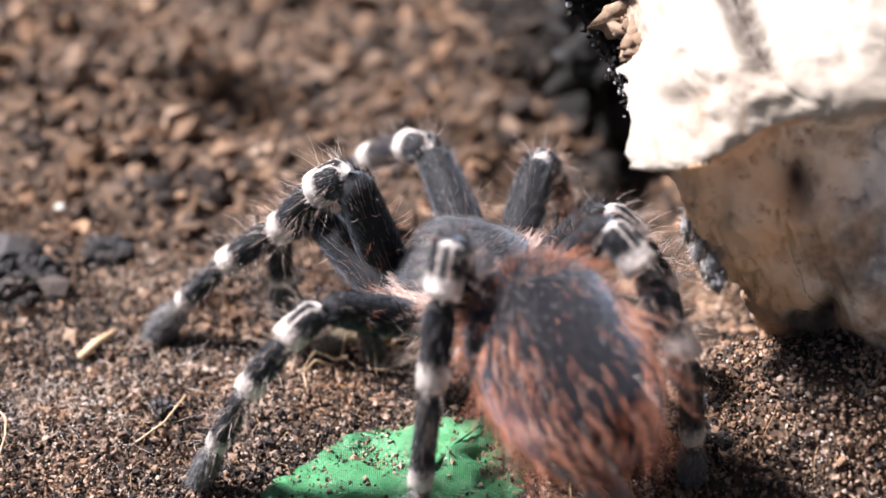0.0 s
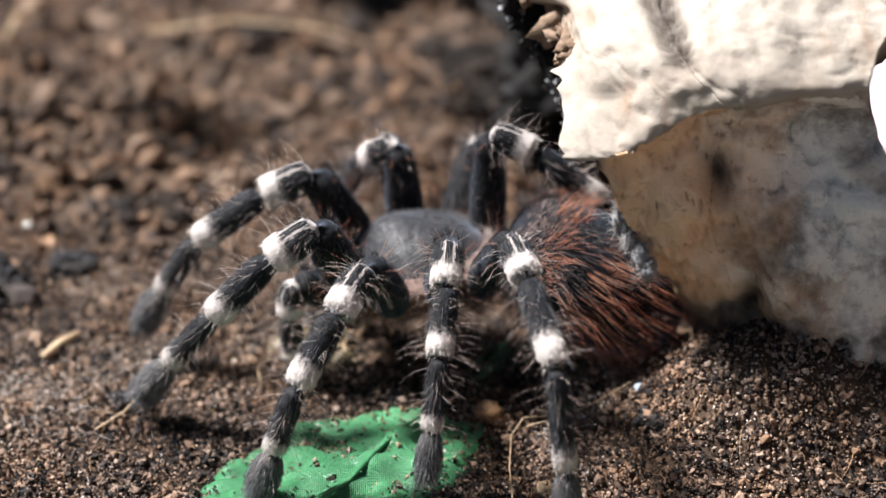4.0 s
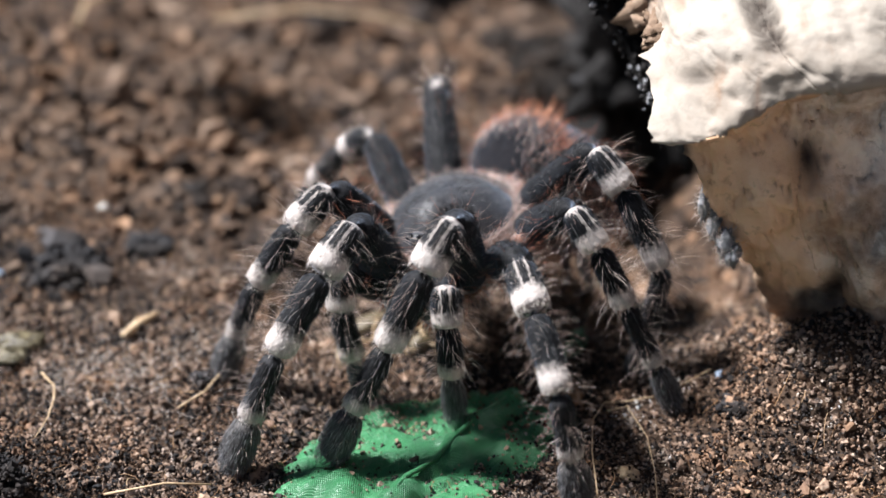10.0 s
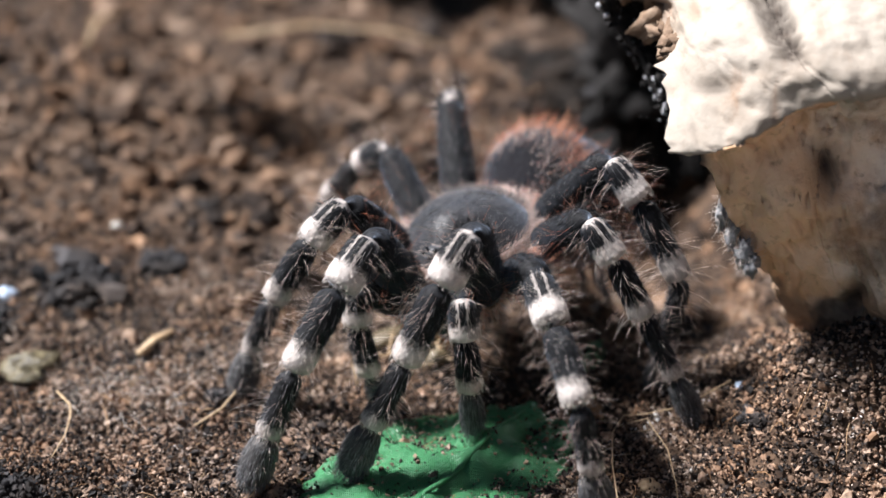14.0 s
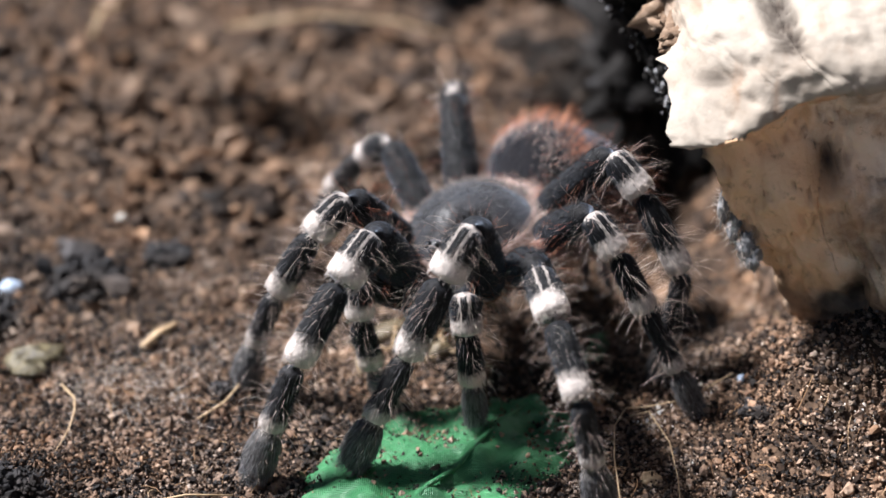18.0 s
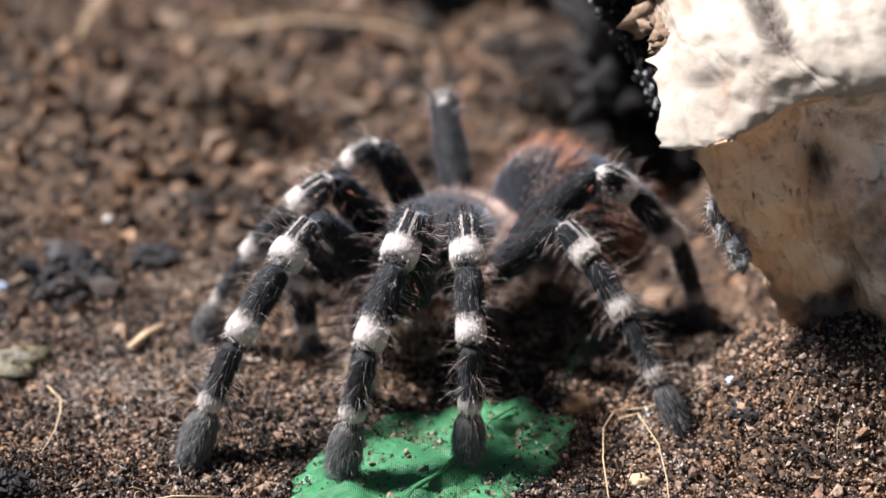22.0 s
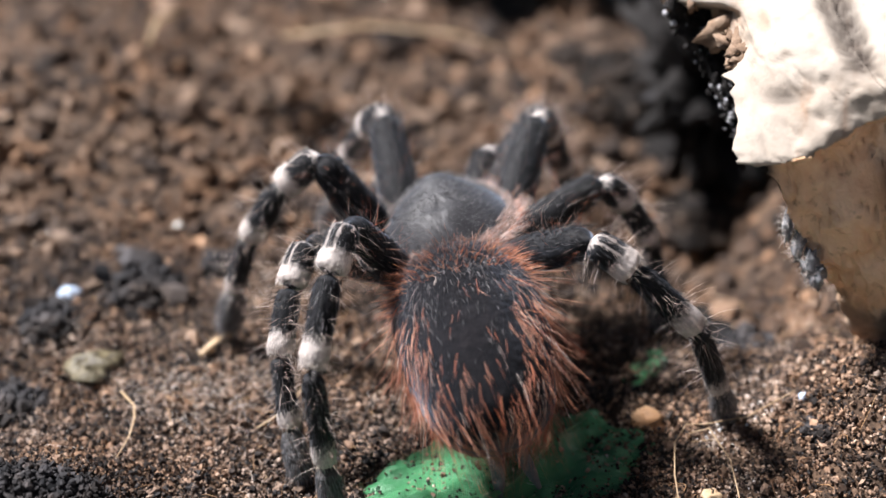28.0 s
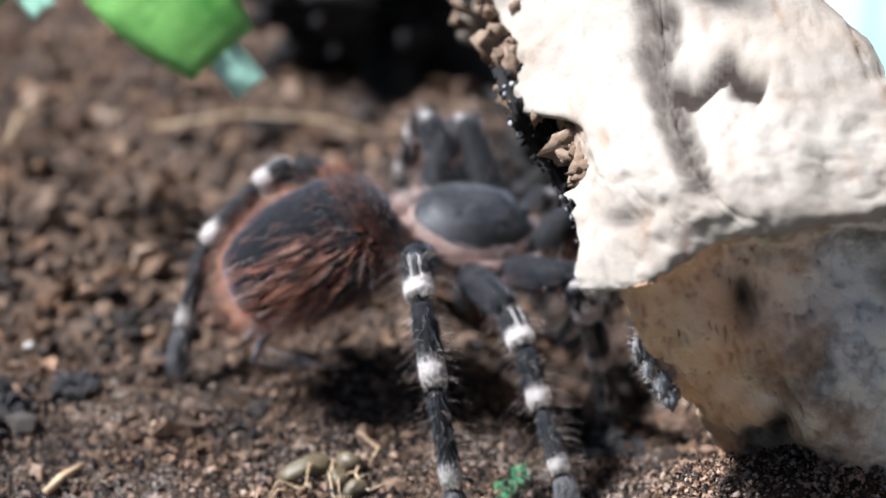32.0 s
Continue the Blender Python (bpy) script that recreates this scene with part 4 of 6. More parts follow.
    e.location = (-10.0 * MM, 18.5 * MM, terrain(-10.0 * MM, 18.5 * MM))
    thing(e, "yellowish dried remains of an eaten insect on the soil", "insect remains")
    m_y = mottled("dry_shell", [(0.3, (0.06, 0.042, 0.02)), (0.6, (0.13, 0.1, 0.055)), (0.8, (0.25, 0.23, 0.19))], 700, 0.5, 0.3, 0.5)
    for x, y, z, a, b, c, s in ((-6, 3, 2.0, 5.4, 2.8, 2.2, 1.1), (0.5, -1, 2.0, 3.0, 2.7, 2.3, 4.2), (2.5, 3.5, 2.6, 2.8, 2.4, 2.2, 6.3), (4, -3.5, 1.8, 2.8, 2.0, 1.8, 8.8)):
        bv, bf = blob(a * MM, b * MM, c * MM, 0.3, s, 10, 14)
        place("shell", mesh_of("shell", bv, bf, [m_y]), e, m=pose(x * MM, y * MM, z * MM, 10 * s, 0, 25 * s))
    rng = random.Random(2)
    for _ in range(9):
        x, y, w = rng.uniform(-8, 7), rng.uniform(-5, 4), rng.uniform(0, 6)
        p = [Vector((x + 3.2 * k * math.cos(w + 0.5 * k), y + 3.2 * k * math.sin(w + 0.5 * k), 1.8 + 3.0 * math.sin(k * 1.3 + w) ** 2)) * MM for k in range(4)]
        tv, tf = tube(p, [0.26 * MM, 0.24 * MM, 0.18 * MM, 0.08 * MM], 5)
        place("dry_leg", mesh_of("dry_leg", tv, tf, [M_STRAW if rng.random() < 0.6 else M_DARK]), e)


def build_backdrop():
    m, nt, b = material("pale_wall", 0.8, 0.2)
    f = noise_tex(nt, 14.0, 2.0)
    nt.links.new(ramp(nt, f, [(0.4, (0.32, 0.56, 0.58)), (0.6, (0.6, 0.44, 0.48))]), b.inputs["Base Color"])
    v, f = [], []
    for x0, y0, x1, y1, top in ((-0.6, 0.46, 0.54, 0.475, 0.3), (0.128, 0.09, 0.135, 0.455, 0.07)):
        o = len(v)
        for x, y in ((x0, y0), (x1, y0), (x1, y1), (x0, y1)):
            v += [(x, y, -0.03), (x, y, top)]
        f += [tuple(i + o for i in q) for q in ((0, 2, 3, 1), (2, 4, 5, 3), (4, 6, 7, 5), (6, 0, 1, 7), (1, 3, 5, 7), (0, 6, 4, 2))]
    # dark wall on the right, out of view
    o = len(v)
    for x, y in ((0.545, -0.5), (0.56, -0.5), (0.56, 0.475), (0.545, 0.475)):
        v += [(x, y, -0.02), (x, y, 0.9)]
    f += [tuple(i + o for i in q) for q in ((0, 2, 3, 1), (2, 4, 5, 3), (4, 6, 7, 5), (6, 0, 1, 7), (1, 3, 5, 7), (0, 6, 4, 2))]
    # unseen slab added in front to bounce sunlight onto the cork's underside
    o = len(v)
    for x, y in ((-0.9, -1.1), (0.9, -1.1), (0.9, -0.151), (-0.9, -0.151)):
        v += [(x, y, -0.05), (x, y, -0.012)]
    f += [tuple(i + o for i in q) for q in ((0, 2, 3, 1), (2, 4, 5, 3), (4, 6, 7, 5), (6, 0, 1, 7), (1, 3, 5, 7), (0, 6, 4, 2))]
    slots = [0] * 12 + [1] * 6 + [2] * 6
    thing(place("backdrop", mesh_of("backdrop", v, f, [m, M_DARKWALL, M_BOUNCE], slots, smooth=False)), "pale walls behind the soil, a dark wall out of view and an unseen bounce slab before it", "wall", kind="structure")




# ---- the tarantula ----
HIP = {1: (8.5, 12.5), 2: (11.5, 5.0), 3: (11.5, -3.5), 4: (8.5, -11.0)}
SEGMENTS = {1: (26.22, 10.80, 16.32, 13.30, 10.70), 2: (24.51, 10.35, 14.40, 13.02, 10.44), 3: (21.09, 9, 12.48, 13.21, 9.57), 4: (26.22, 9.36, 16.80, 18.88, 9.57)}
LEGS = ("L1", "L2", "L3", "L4", "R1", "R2", "R3", "R4")
GIRTH = {1: 1.2, 2: 1.1, 3: 1.0, 4: 1.04}
PART_NAMES = ("femur", "patella", "tibia", "metatarsus", "tarsus")


def turn(yaw, pitch, roll):
    return Matrix.Rotation(radians(yaw), 3, "Z") @ Matrix.Rotation(radians(pitch), 3, "X") @ Matrix.Rotation(radians(roll), 3, "Y")


def leg_joints(hip, foot, lean, ankle, seg):
    """The six joints of a leg and the normal of its plane: the knee stands up between hip and foot."""
    f = seg[0]
    ang, x, y, chain = 0.0, 0.0, 0.0, []
    for length, bend in zip(seg[1:], (0, 14, ankle, 4)):
        ang -= radians(bend)
        x, y = x + length * math.cos(ang), y + length * math.sin(ang)
        chain.append((x, y))
    g, off = math.hypot(x, y), math.atan2(y, x)
    d = foot - hip
    reach = min(max(d.length, abs(f - g) + 0.5), f + g - 0.05)
    e1 = d.normalized()
    up = (Vector((0, 0, 1)) - e1 * e1.z).normalized()
    e2 = up * math.cos(radians(lean)) + e1.cross(up) * math.sin(radians(lean))
    a = math.acos(max(-1, min(1, (f * f + reach * reach - g * g) / (2 * f * reach))))
    kx, ky = f * math.cos(a), f * math.sin(a)
    th = math.atan2(-ky, reach - kx) - off
    c, s = math.cos(th), math.sin(th)
    flat = [(0, 0), (kx, ky)] + [(kx + c * p - s * q, ky + s * p + c * q) for p, q in chain]
    return [hip + e1 * p + e2 * q for p, q in flat], e1.cross(e2)


def along(a, b, normal):
    """A pose at a whose y axis points to b, with z on the convex side of the leg's plane."""
    y = (b - a).normalized()
    x = normal.normalized()
    z = x.cross(y).normalized()
    x = y.cross(z)
    m = Matrix((x, y, z)).transposed().to_4x4()
    m.translation = a * MM
    return m


PROFILE = {  # radius in mm along each segment
    "femur": (2.4, 3.2, 3.5, 3.4, 3.2, 2.9, 2.5),
    "patella": (2.4, 2.65, 2.75, 2.75, 2.85, 2.85, 2.3),
    "tibia": (1.85, 2.25, 2.35, 2.25, 2.35, 2.5, 2.0),
    "metatarsus": (1.6, 1.8, 1.8, 1.75, 1.85, 2.05, 1.6),
    "tarsus": (1.45, 2.0, 2.2, 2.2, 2.1, 1.75, 0.9),
}
ROUND = {"femur": (0.08, 0.13), "patella": (0.22, 0.1), "tibia": (0.1, 0.09), "metatarsus": (0.09, 0.08), "tarsus": (0.1, 0.2)}  # share of the length that rounds off at each end
PARTS_MAT = {"femur": M_FEMUR, "patella": M_PATELLA, "tibia": M_TIBIA, "metatarsus": M_META, "tarsus": M_TARSUS}
PALE_FROM = {"femur": 2.0, "patella": 0.56, "tibia": 0.64, "metatarsus": 0.73, "tarsus": 2.0}


def segment_mesh(kind, length, thick=1.0, mat=None):
    """One leg segment along +y: a soft bulged tube with rounded ends."""
    prof = PROFILE[kind]
    rows, sides, verts = 27, 18, []
    for i in range(rows):
        t = i / (rows - 1)
        s = t * (len(prof) - 1)
        k = min(int(s), len(prof) - 2)
        u = s - k
        u = u * u * (3 - 2 * u)
        r = (prof[k] * (1 - u) + prof[k + 1] * u) * thick
        end = ROUND[kind][0 if t < 0.5 else 1]
        cap = math.sqrt(max(0.0, 1 - (1 - min(t, 1 - t) / end) ** 2)) if min(t, 1 - t) < end else 1.0
        r *= max(0.08, cap)
        for j in range(sides):
            w = 2 * math.pi * j / sides
            x, z = r * math.cos(w), r * math.sin(w) * (1.0 if kind != "tarsus" else 0.85)
            k2 = 1 + 0.035 * fbm(x * 0.7, t * length * 0.5, z * 0.7)
            verts.append((x * k2 * MM, t * length * MM, z * k2 * MM))
    faces = grid_faces(rows, sides, True)
    faces += [tuple(range(sides)), tuple(range((rows - 1) * sides, rows * sides))[::-1]]
    return mesh_of(kind, verts, [f[::-1] for f in faces], [mat or PARTS_MAT[kind]])


def radius_at(kind, t, thick):
    prof = PROFILE[kind]
    s = min(max(t, 0), 0.999) * (len(prof) - 1)
    k = int(s)
    return (prof[k] * (1 - s + k) + prof[k + 1] * (s - k)) * thick


def segment_hair(kind, length, thick, seed, dense=1.0):
    """Short velvet of the segment's own colour, and long pale bristles that stand off."""
    rng = np.random.default_rng(seed)
    n_short = int(950 * dense * (length / 14) * (1.25 if kind == "tarsus" else 1))
    n_long = int({"femur": 76, "patella": 66, "tibia": 96, "metatarsus": 76, "tarsus": 20}[kind] * dense)
    n = n_short + n_long
    t = rng.uniform(0.03, 0.98, n)
    w = rng.uniform(0, 2 * math.pi, n)
    r = np.array([radius_at(kind, a, thick) for a in t])
    radial = np.stack([np.cos(w), np.zeros(n), np.sin(w)], 1)
    roots = radial * r[:, None] * 0.97
    roots[:, 1] = t * length
    is_long = np.arange(n) >= n_short
    back = np.where(is_long, rng.uniform(-0.15, 0.4, n), rng.uniform(1.3, 2.6, n))
    dirs = radial + np.array([0, 1, 0]) * back[:, None] + rng.normal(size=(n, 3)) * 0.16
    ln = np.where(is_long, rng.uniform(3.0, 8.6, n) * (0.8 if kind == "femur" else 1.0), rng.uniform(0.6, 1.25, n))
    if kind == "tarsus":
        ln = np.where(is_long, rng.uniform(1.8, 3.4, n), rng.uniform(0.9, 1.7, n))
    streak = ~is_long & (rng.random(n) < 0.13)
    ln = np.where(streak, rng.uniform(1.5, 3.2, n), ln)
    rad = np.where(is_long, 0.021, np.where(streak, 0.03, 0.05))
    bend = np.array([0, 1.0, 0]) * rng.uniform(0.5, 1.2, n)[:, None] - radial * 0.25 + rng.normal(size=(n, 3)) * 0.12
    bend = np.where(is_long[:, None], bend * 0.45, bend)
    edge = t + rng.normal(size=n) * 0.025
    pale = (edge > PALE_FROM[kind]) & (edge < 0.97)
    ln = np.where(pale & ~is_long, np.minimum(ln, 1.25) * 0.7, ln)
    v, f = hairs(roots * MM, dirs, ln * MM, rad * MM, bend, rng, np.array([0, 0.35, 0]) - radial * 0.15)
    if kind == "patella":
        ang = np.abs(np.cos(w))
        pale |= (np.sin(w) > 0.3) & (ang > 0.22) & (ang < 0.46)
    slot = np.where(is_long, 4 if kind == "femur" else 2, np.where(pale, 1, 0))
    if kind == "femur":
        slot = np.where(is_long & (rng.random(n) < 0.5), 2, slot)
    dusty = rng.random(n)
    slot = np.where((slot == 0) & (streak | (dusty < 0.05)), 3, slot)
    if kind == "tarsus":
        slot = np.where(is_long, 2, 3)
    return mesh_of("bristles", v, f, [M_HAIR_BLACK, M_HAIR_WHITE, M_HAIR_TAN, M_HAIR_GREY, M_HAIR_RED], np.repeat(slot, 9))


def carapace_mesh():
    rows, sides, verts = 26, 56, []
    for i in range(rows):
        q = i / (rows - 1)
        for j in range(sides):
            w = 2 * math.pi * j / sides
            sx, cy = math.sin(w), math.cos(w)
            wide = 13.9 - 3.3 * max(0.0, cy) ** 2 - 1.5 * max(0.0, -cy) ** 3
            x, y = wide * sx * q, (15.5 * cy if cy > 0 else 14.0 * cy) * q + 0.5
            z = 8.8 * (1 - q ** 2.7) + 1.8 * math.exp(-((y - 7) / 6) ** 2 - (x / 5.5) ** 2)
            groove = max(0.0, math.cos(8 * w + 0.4)) ** 10 * math.sin(math.pi * min(1, q * 1.15)) ** 4 * 0.4
            fovea = 0.5 * math.exp(-((y + 3.5) / 2.2) ** 2 - (x / 3.4) ** 2)
            z -= groove + fovea
            z += 0.12 * fbm(x * 0.8, y * 0.8)
            verts.append((x * MM, y * MM, z * MM))
    faces = [f for f in grid_faces(rows, sides, True)]
    slots = [1 if f[0] // sides >= rows - 4 else 0 for f in faces]
    n = len(verts)
    for q, z in ((0.97, -2.4), (0.7, -6.6), (0.3, -7.6)):
        for j in range(sides):
            x, y, _ = verts[(rows - 1) * sides + j]
            verts.append((x * q, y * q, z * MM))
    lower = []
    for k in range(3):
        a = (rows - 1) * sides if k == 0 else n + (k - 1) * sides
        b = n + k * sides
        for j in range(sides):
            m = (j + 1) % sides
            lower.append((a + j, a + m, b + m, b + j))
    lower.append(tuple(range(n + 2 * sides, n + 3 * sides)))
    return mesh_of("carapace", verts, faces + lower, [M_CARAPACE, M_RIM, M_SKIN], slots + [2] * len(lower))


def dome_z(x, y):
    q = min(1.0, math.hypot(x / 13.5, (y - 0.5) / 15.0))
    return 8.8 * (1 - q ** 2.7) + 1.8 * math.exp(-((y - 7) / 6) ** 2 - (x / 5.5) ** 2), q


def carapace_hair():
    rng = np.random.default_rng(11)
    roots, dirs, ln, rad, slot = [], [], [], [], []
    while len(roots) < 6500:
        x, y = rng.uniform(-13.6, 13.6), rng.uniform(-13.5, 15.5)
        z, q = dome_z(x, y)
        if q > 0.985:
            continue
        out = Vector((x, y, 2)).normalized()
        rim = q > 0.85
        roots.append((x, y, z - 0.15))
        dirs.append((out.x * 0.8 + rng.normal() * 0.2, out.y * 0.8 + rng.normal() * 0.2, 0.35 + (0.5 if rim else 0)))
        ln.append(rng.uniform(1.2, 2.8) if rim else rng.uniform(0.7, 1.7))
        rad.append(0.05 if rim else 0.026)
        slot.append((4 if rng.random() < 0.6 else 3) if rim else (0 if rng.random() < 0.5 else 3))
    # long hairs at the rim
    for k in range(1900):
        w = rng.uniform(0, 2 * math.pi) if k < 1100 else math.pi + rng.normal() * 0.7
        x, y = 13.0 * math.sin(w), (14.6 if math.cos(w) > 0 else 13.4) * math.cos(w) + 0.5
        roots.append((x, y, 0.4))
        dirs.append((math.sin(w), math.cos(w), rng.uniform(-0.1, 0.9)))
        ln.append(rng.uniform(3, 6))
        rad.append(0.055)
        slot.append(4 if rng.random() < 0.6 else rng.choice([2, 3]))
    n = len(roots)
    v, f = hairs(np.array(roots) * MM, dirs, np.array(ln) * MM, np.array(rad) * MM, rng.normal(size=(n, 3)) * 0.2 + np.array([0, 0, -0.25]), rng)
    return mesh_of("carapace_hair", v, f, [M_HAIR_BLACK, M_HAIR_TAN, M_HAIR_RED, M_HAIR_GREY, M_HAIR_PINK], np.repeat(slot, 9))


AB = (13.4, 18.7, 13.2)
AB_C = (0.0, -18.8, 4.0)
EGG, FULL = -0.04, 0.62  # wider towards the front, fullness of the ends


def abdomen_mesh():
    rings, sides, verts = 34, 40, []
    for i in range(rings):
        a = math.pi * i / (rings - 1)
        for j in range(sides):
            w = 2 * math.pi * j / sides
            egg = 1 + EGG * math.cos(a)  # fuller towards the rear
            s = max(math.sin(a), 0.004) ** FULL
            x, z = AB[0] * s * math.cos(w) * egg ** -1, AB[2] * s * math.sin(w) * egg ** -1
            y = AB[1] * math.cos(a)
            k = 1 + 0.018 * fbm(x / 6, y / 6, z / 6)
            verts.append(((AB_C[0] + x * k) * MM, (AB_C[1] + y * k) * MM, (AB_C[2] + z * k) * MM))
    faces = grid_faces(rings, sides, True)
    faces += [tuple(range(sides))[::-1], tuple(range((rings - 1) * sides, rings * sides))]
    return mesh_of("abdomen", verts, faces, [M_ABDOMEN])


def abdomen_hair(seed, count, lengths, reds, name, stand=(0.26, 0.5), thick=0.075):
    """Hairs that sweep from the waist to the rear; red ones round the sides and the front, black ones on the back."""
    rng = np.random.default_rng(seed)
    n = count
    c = rng.uniform(-0.98, 0.98, n)
    w = rng.uniform(0, 2 * math.pi, n)
    s = np.sqrt(1 - c * c)
    nrm = np.stack([s * np.cos(w), c, s * np.sin(w)], 1)
    egg = 1 + EGG * c
    full = (s ** FULL / np.maximum(s, 1e-6))[:, None]
    roots = nrm * np.array(AB) * 0.985
    roots[:, [0, 2]] *= full
    roots[:, 0] /= egg
    roots[:, 2] /= egg
    roots += np.array(AB_C)
    g = nrm / np.array(AB)
    g /= np.linalg.norm(g, axis=1, keepdims=True)
    rear = np.array([0, -1.0, 0]) - g * (-g[:, 1:2])
    rear /= np.linalg.norm(rear, axis=1, keepdims=True) + 1e-6
    front = np.clip((c - 0.45) / 0.4, 0, 1)[:, None]
    sway = np.stack([np.sin(roots[:, 1] * 0.9 + roots[:, 2] * 0.5), 0 * c, np.sin(roots[:, 0] * 0.7 + roots[:, 1] * 0.6 + 1)], 1)
    lift = rng.uniform(*stand, (n, 1)) if reds else rng.uniform(0.15, 0.4, (n, 1))
    lift = lift + 0.35 * front
    dirs = rear * (1 - 0.35 * front) + g * lift + sway * (0.14 if reds else 0.03) + rng.normal(size=(n, 3)) * 0.1
    ln = rng.uniform(*lengths, n)
    bend = rear * 0.5 - g * 0.75 + np.array([0, 0, -0.1]) + rng.normal(size=(n, 3)) * 0.08
    flick = g * 0.95 + sway * 0.3
    if reds:
        back = np.exp(-((nrm[:, 0] / 0.62) ** 4) - ((nrm[:, 1] - 0.04) / 0.8) ** 4) * (nrm[:, 2] > 0.05)
        keep = rng.random(n) > 0.88 * back
        ln = ln * (1 - 0.35 * back) * (1 - 0.4 * front[:, 0])
        roots, dirs, ln, bend, flick, nrm, front = roots[keep], dirs[keep], ln[keep], bend[keep], flick[keep], nrm[keep], front[keep]
        pick = rng.random(len(roots))
        slot = np.where((front[:, 0] > rng.uniform(0.15, 0.7, len(roots))) & (nrm[:, 1] < rng.uniform(0.6, 0.85, len(roots))), 2, np.where(pick < 0.5, 0, np.where(pick < 0.92, 3, 1)))
        mats = [M_HAIR_RED, M_HAIR_TAN, M_HAIR_ORANGE, M_HAIR_AUBURN, M_HAIR_DUSK]
        slot = np.where((nrm[:, 1] > 0.3) & (rng.random(len(roots)) < 0.68), 4, slot)
    else:
        # more grey hairs towards the front: backlit sheen put into the hair colour
        slot = np.where(rng.random(n) < 0.74 - 0.45 * np.clip((c - 0.1) / 0.5, 0, 1), 0, 1)
        mats = [M_HAIR_BLACK, M_HAIR_GREY]
        flick = flick * 0
    v, f = hairs(roots * MM, dirs, ln * MM, (thick if reds else 0.05) * MM, bend, rng, flick)
    return mesh_of(name, v, f, mats, np.repeat(slot, 9))


def front_fringe():
    """A thin upright collar of orange hairs over the front of the abdomen."""
    rng = np.random.default_rng(33)
    n = 360
    c = rng.uniform(0.5, 0.8, n)
    w = rng.uniform(-0.5, math.pi + 0.5, n)
    s = np.sqrt(1 - c * c)
    nrm = np.stack([s * np.cos(w), c, s * np.sin(w)], 1)
    roots = nrm * np.array(AB) * 0.98
    roots[:, [0, 2]] *= (s ** (FULL - 1) / (1 + EGG * c))[:, None]
    roots += np.array(AB_C)
    g = nrm / np.array(AB)
    g /= np.linalg.norm(g, axis=1, keepdims=True)
    dirs = g + np.array([0, -0.45, 0.3]) + rng.normal(size=(n, 3)) * 0.14
    bend = np.array([0, -0.7, 0.1]) + rng.normal(size=(n, 3)) * 0.15
    slot = (rng.random(n) < 0.35).astype(int)
    # paler hairs on the face that looks to the waist
    m = 800
    c = rng.uniform(0.7, 0.995, m)
    w = rng.uniform(0, 2 * math.pi, m)
    s = np.sqrt(1 - c * c)
    nrm = np.stack([s * np.cos(w), c, s * np.sin(w)], 1)
    more = nrm * np.array(AB) * 0.97
    more[:, [0, 2]] *= (s ** (FULL - 1) / (1 + EGG * c))[:, None]
    more += np.array(AB_C)
    roots = np.concatenate([roots, more])
    dirs = np.concatenate([dirs, nrm * 0.45 + np.array([0, -0.1, 0.9]) + rng.normal(size=(m, 3)) * 0.2])
    bend = np.concatenate([bend, np.array([0, -0.5, 0.2]) + rng.normal(size=(m, 3)) * 0.2])
    slot = np.concatenate([slot, np.where(rng.random(m) < (c - 0.7) * 2.6, 4, rng.choice([2, 3], m, p=(0.25, 0.75)))])
    v, f = hairs(roots * MM, dirs, np.concatenate([rng.uniform(2.5, 6.0, n), rng.uniform(1.6, 3.4, m)]) * MM, 0.05 * MM, bend, rng)
    return mesh_of("front_fringe", v, f, [M_HAIR_ORANGE, M_HAIR_AUBURN, M_HAIR_AUBURN, M_HAIR_DUSK, M_HAIR_PINK], np.repeat(slot, 9))


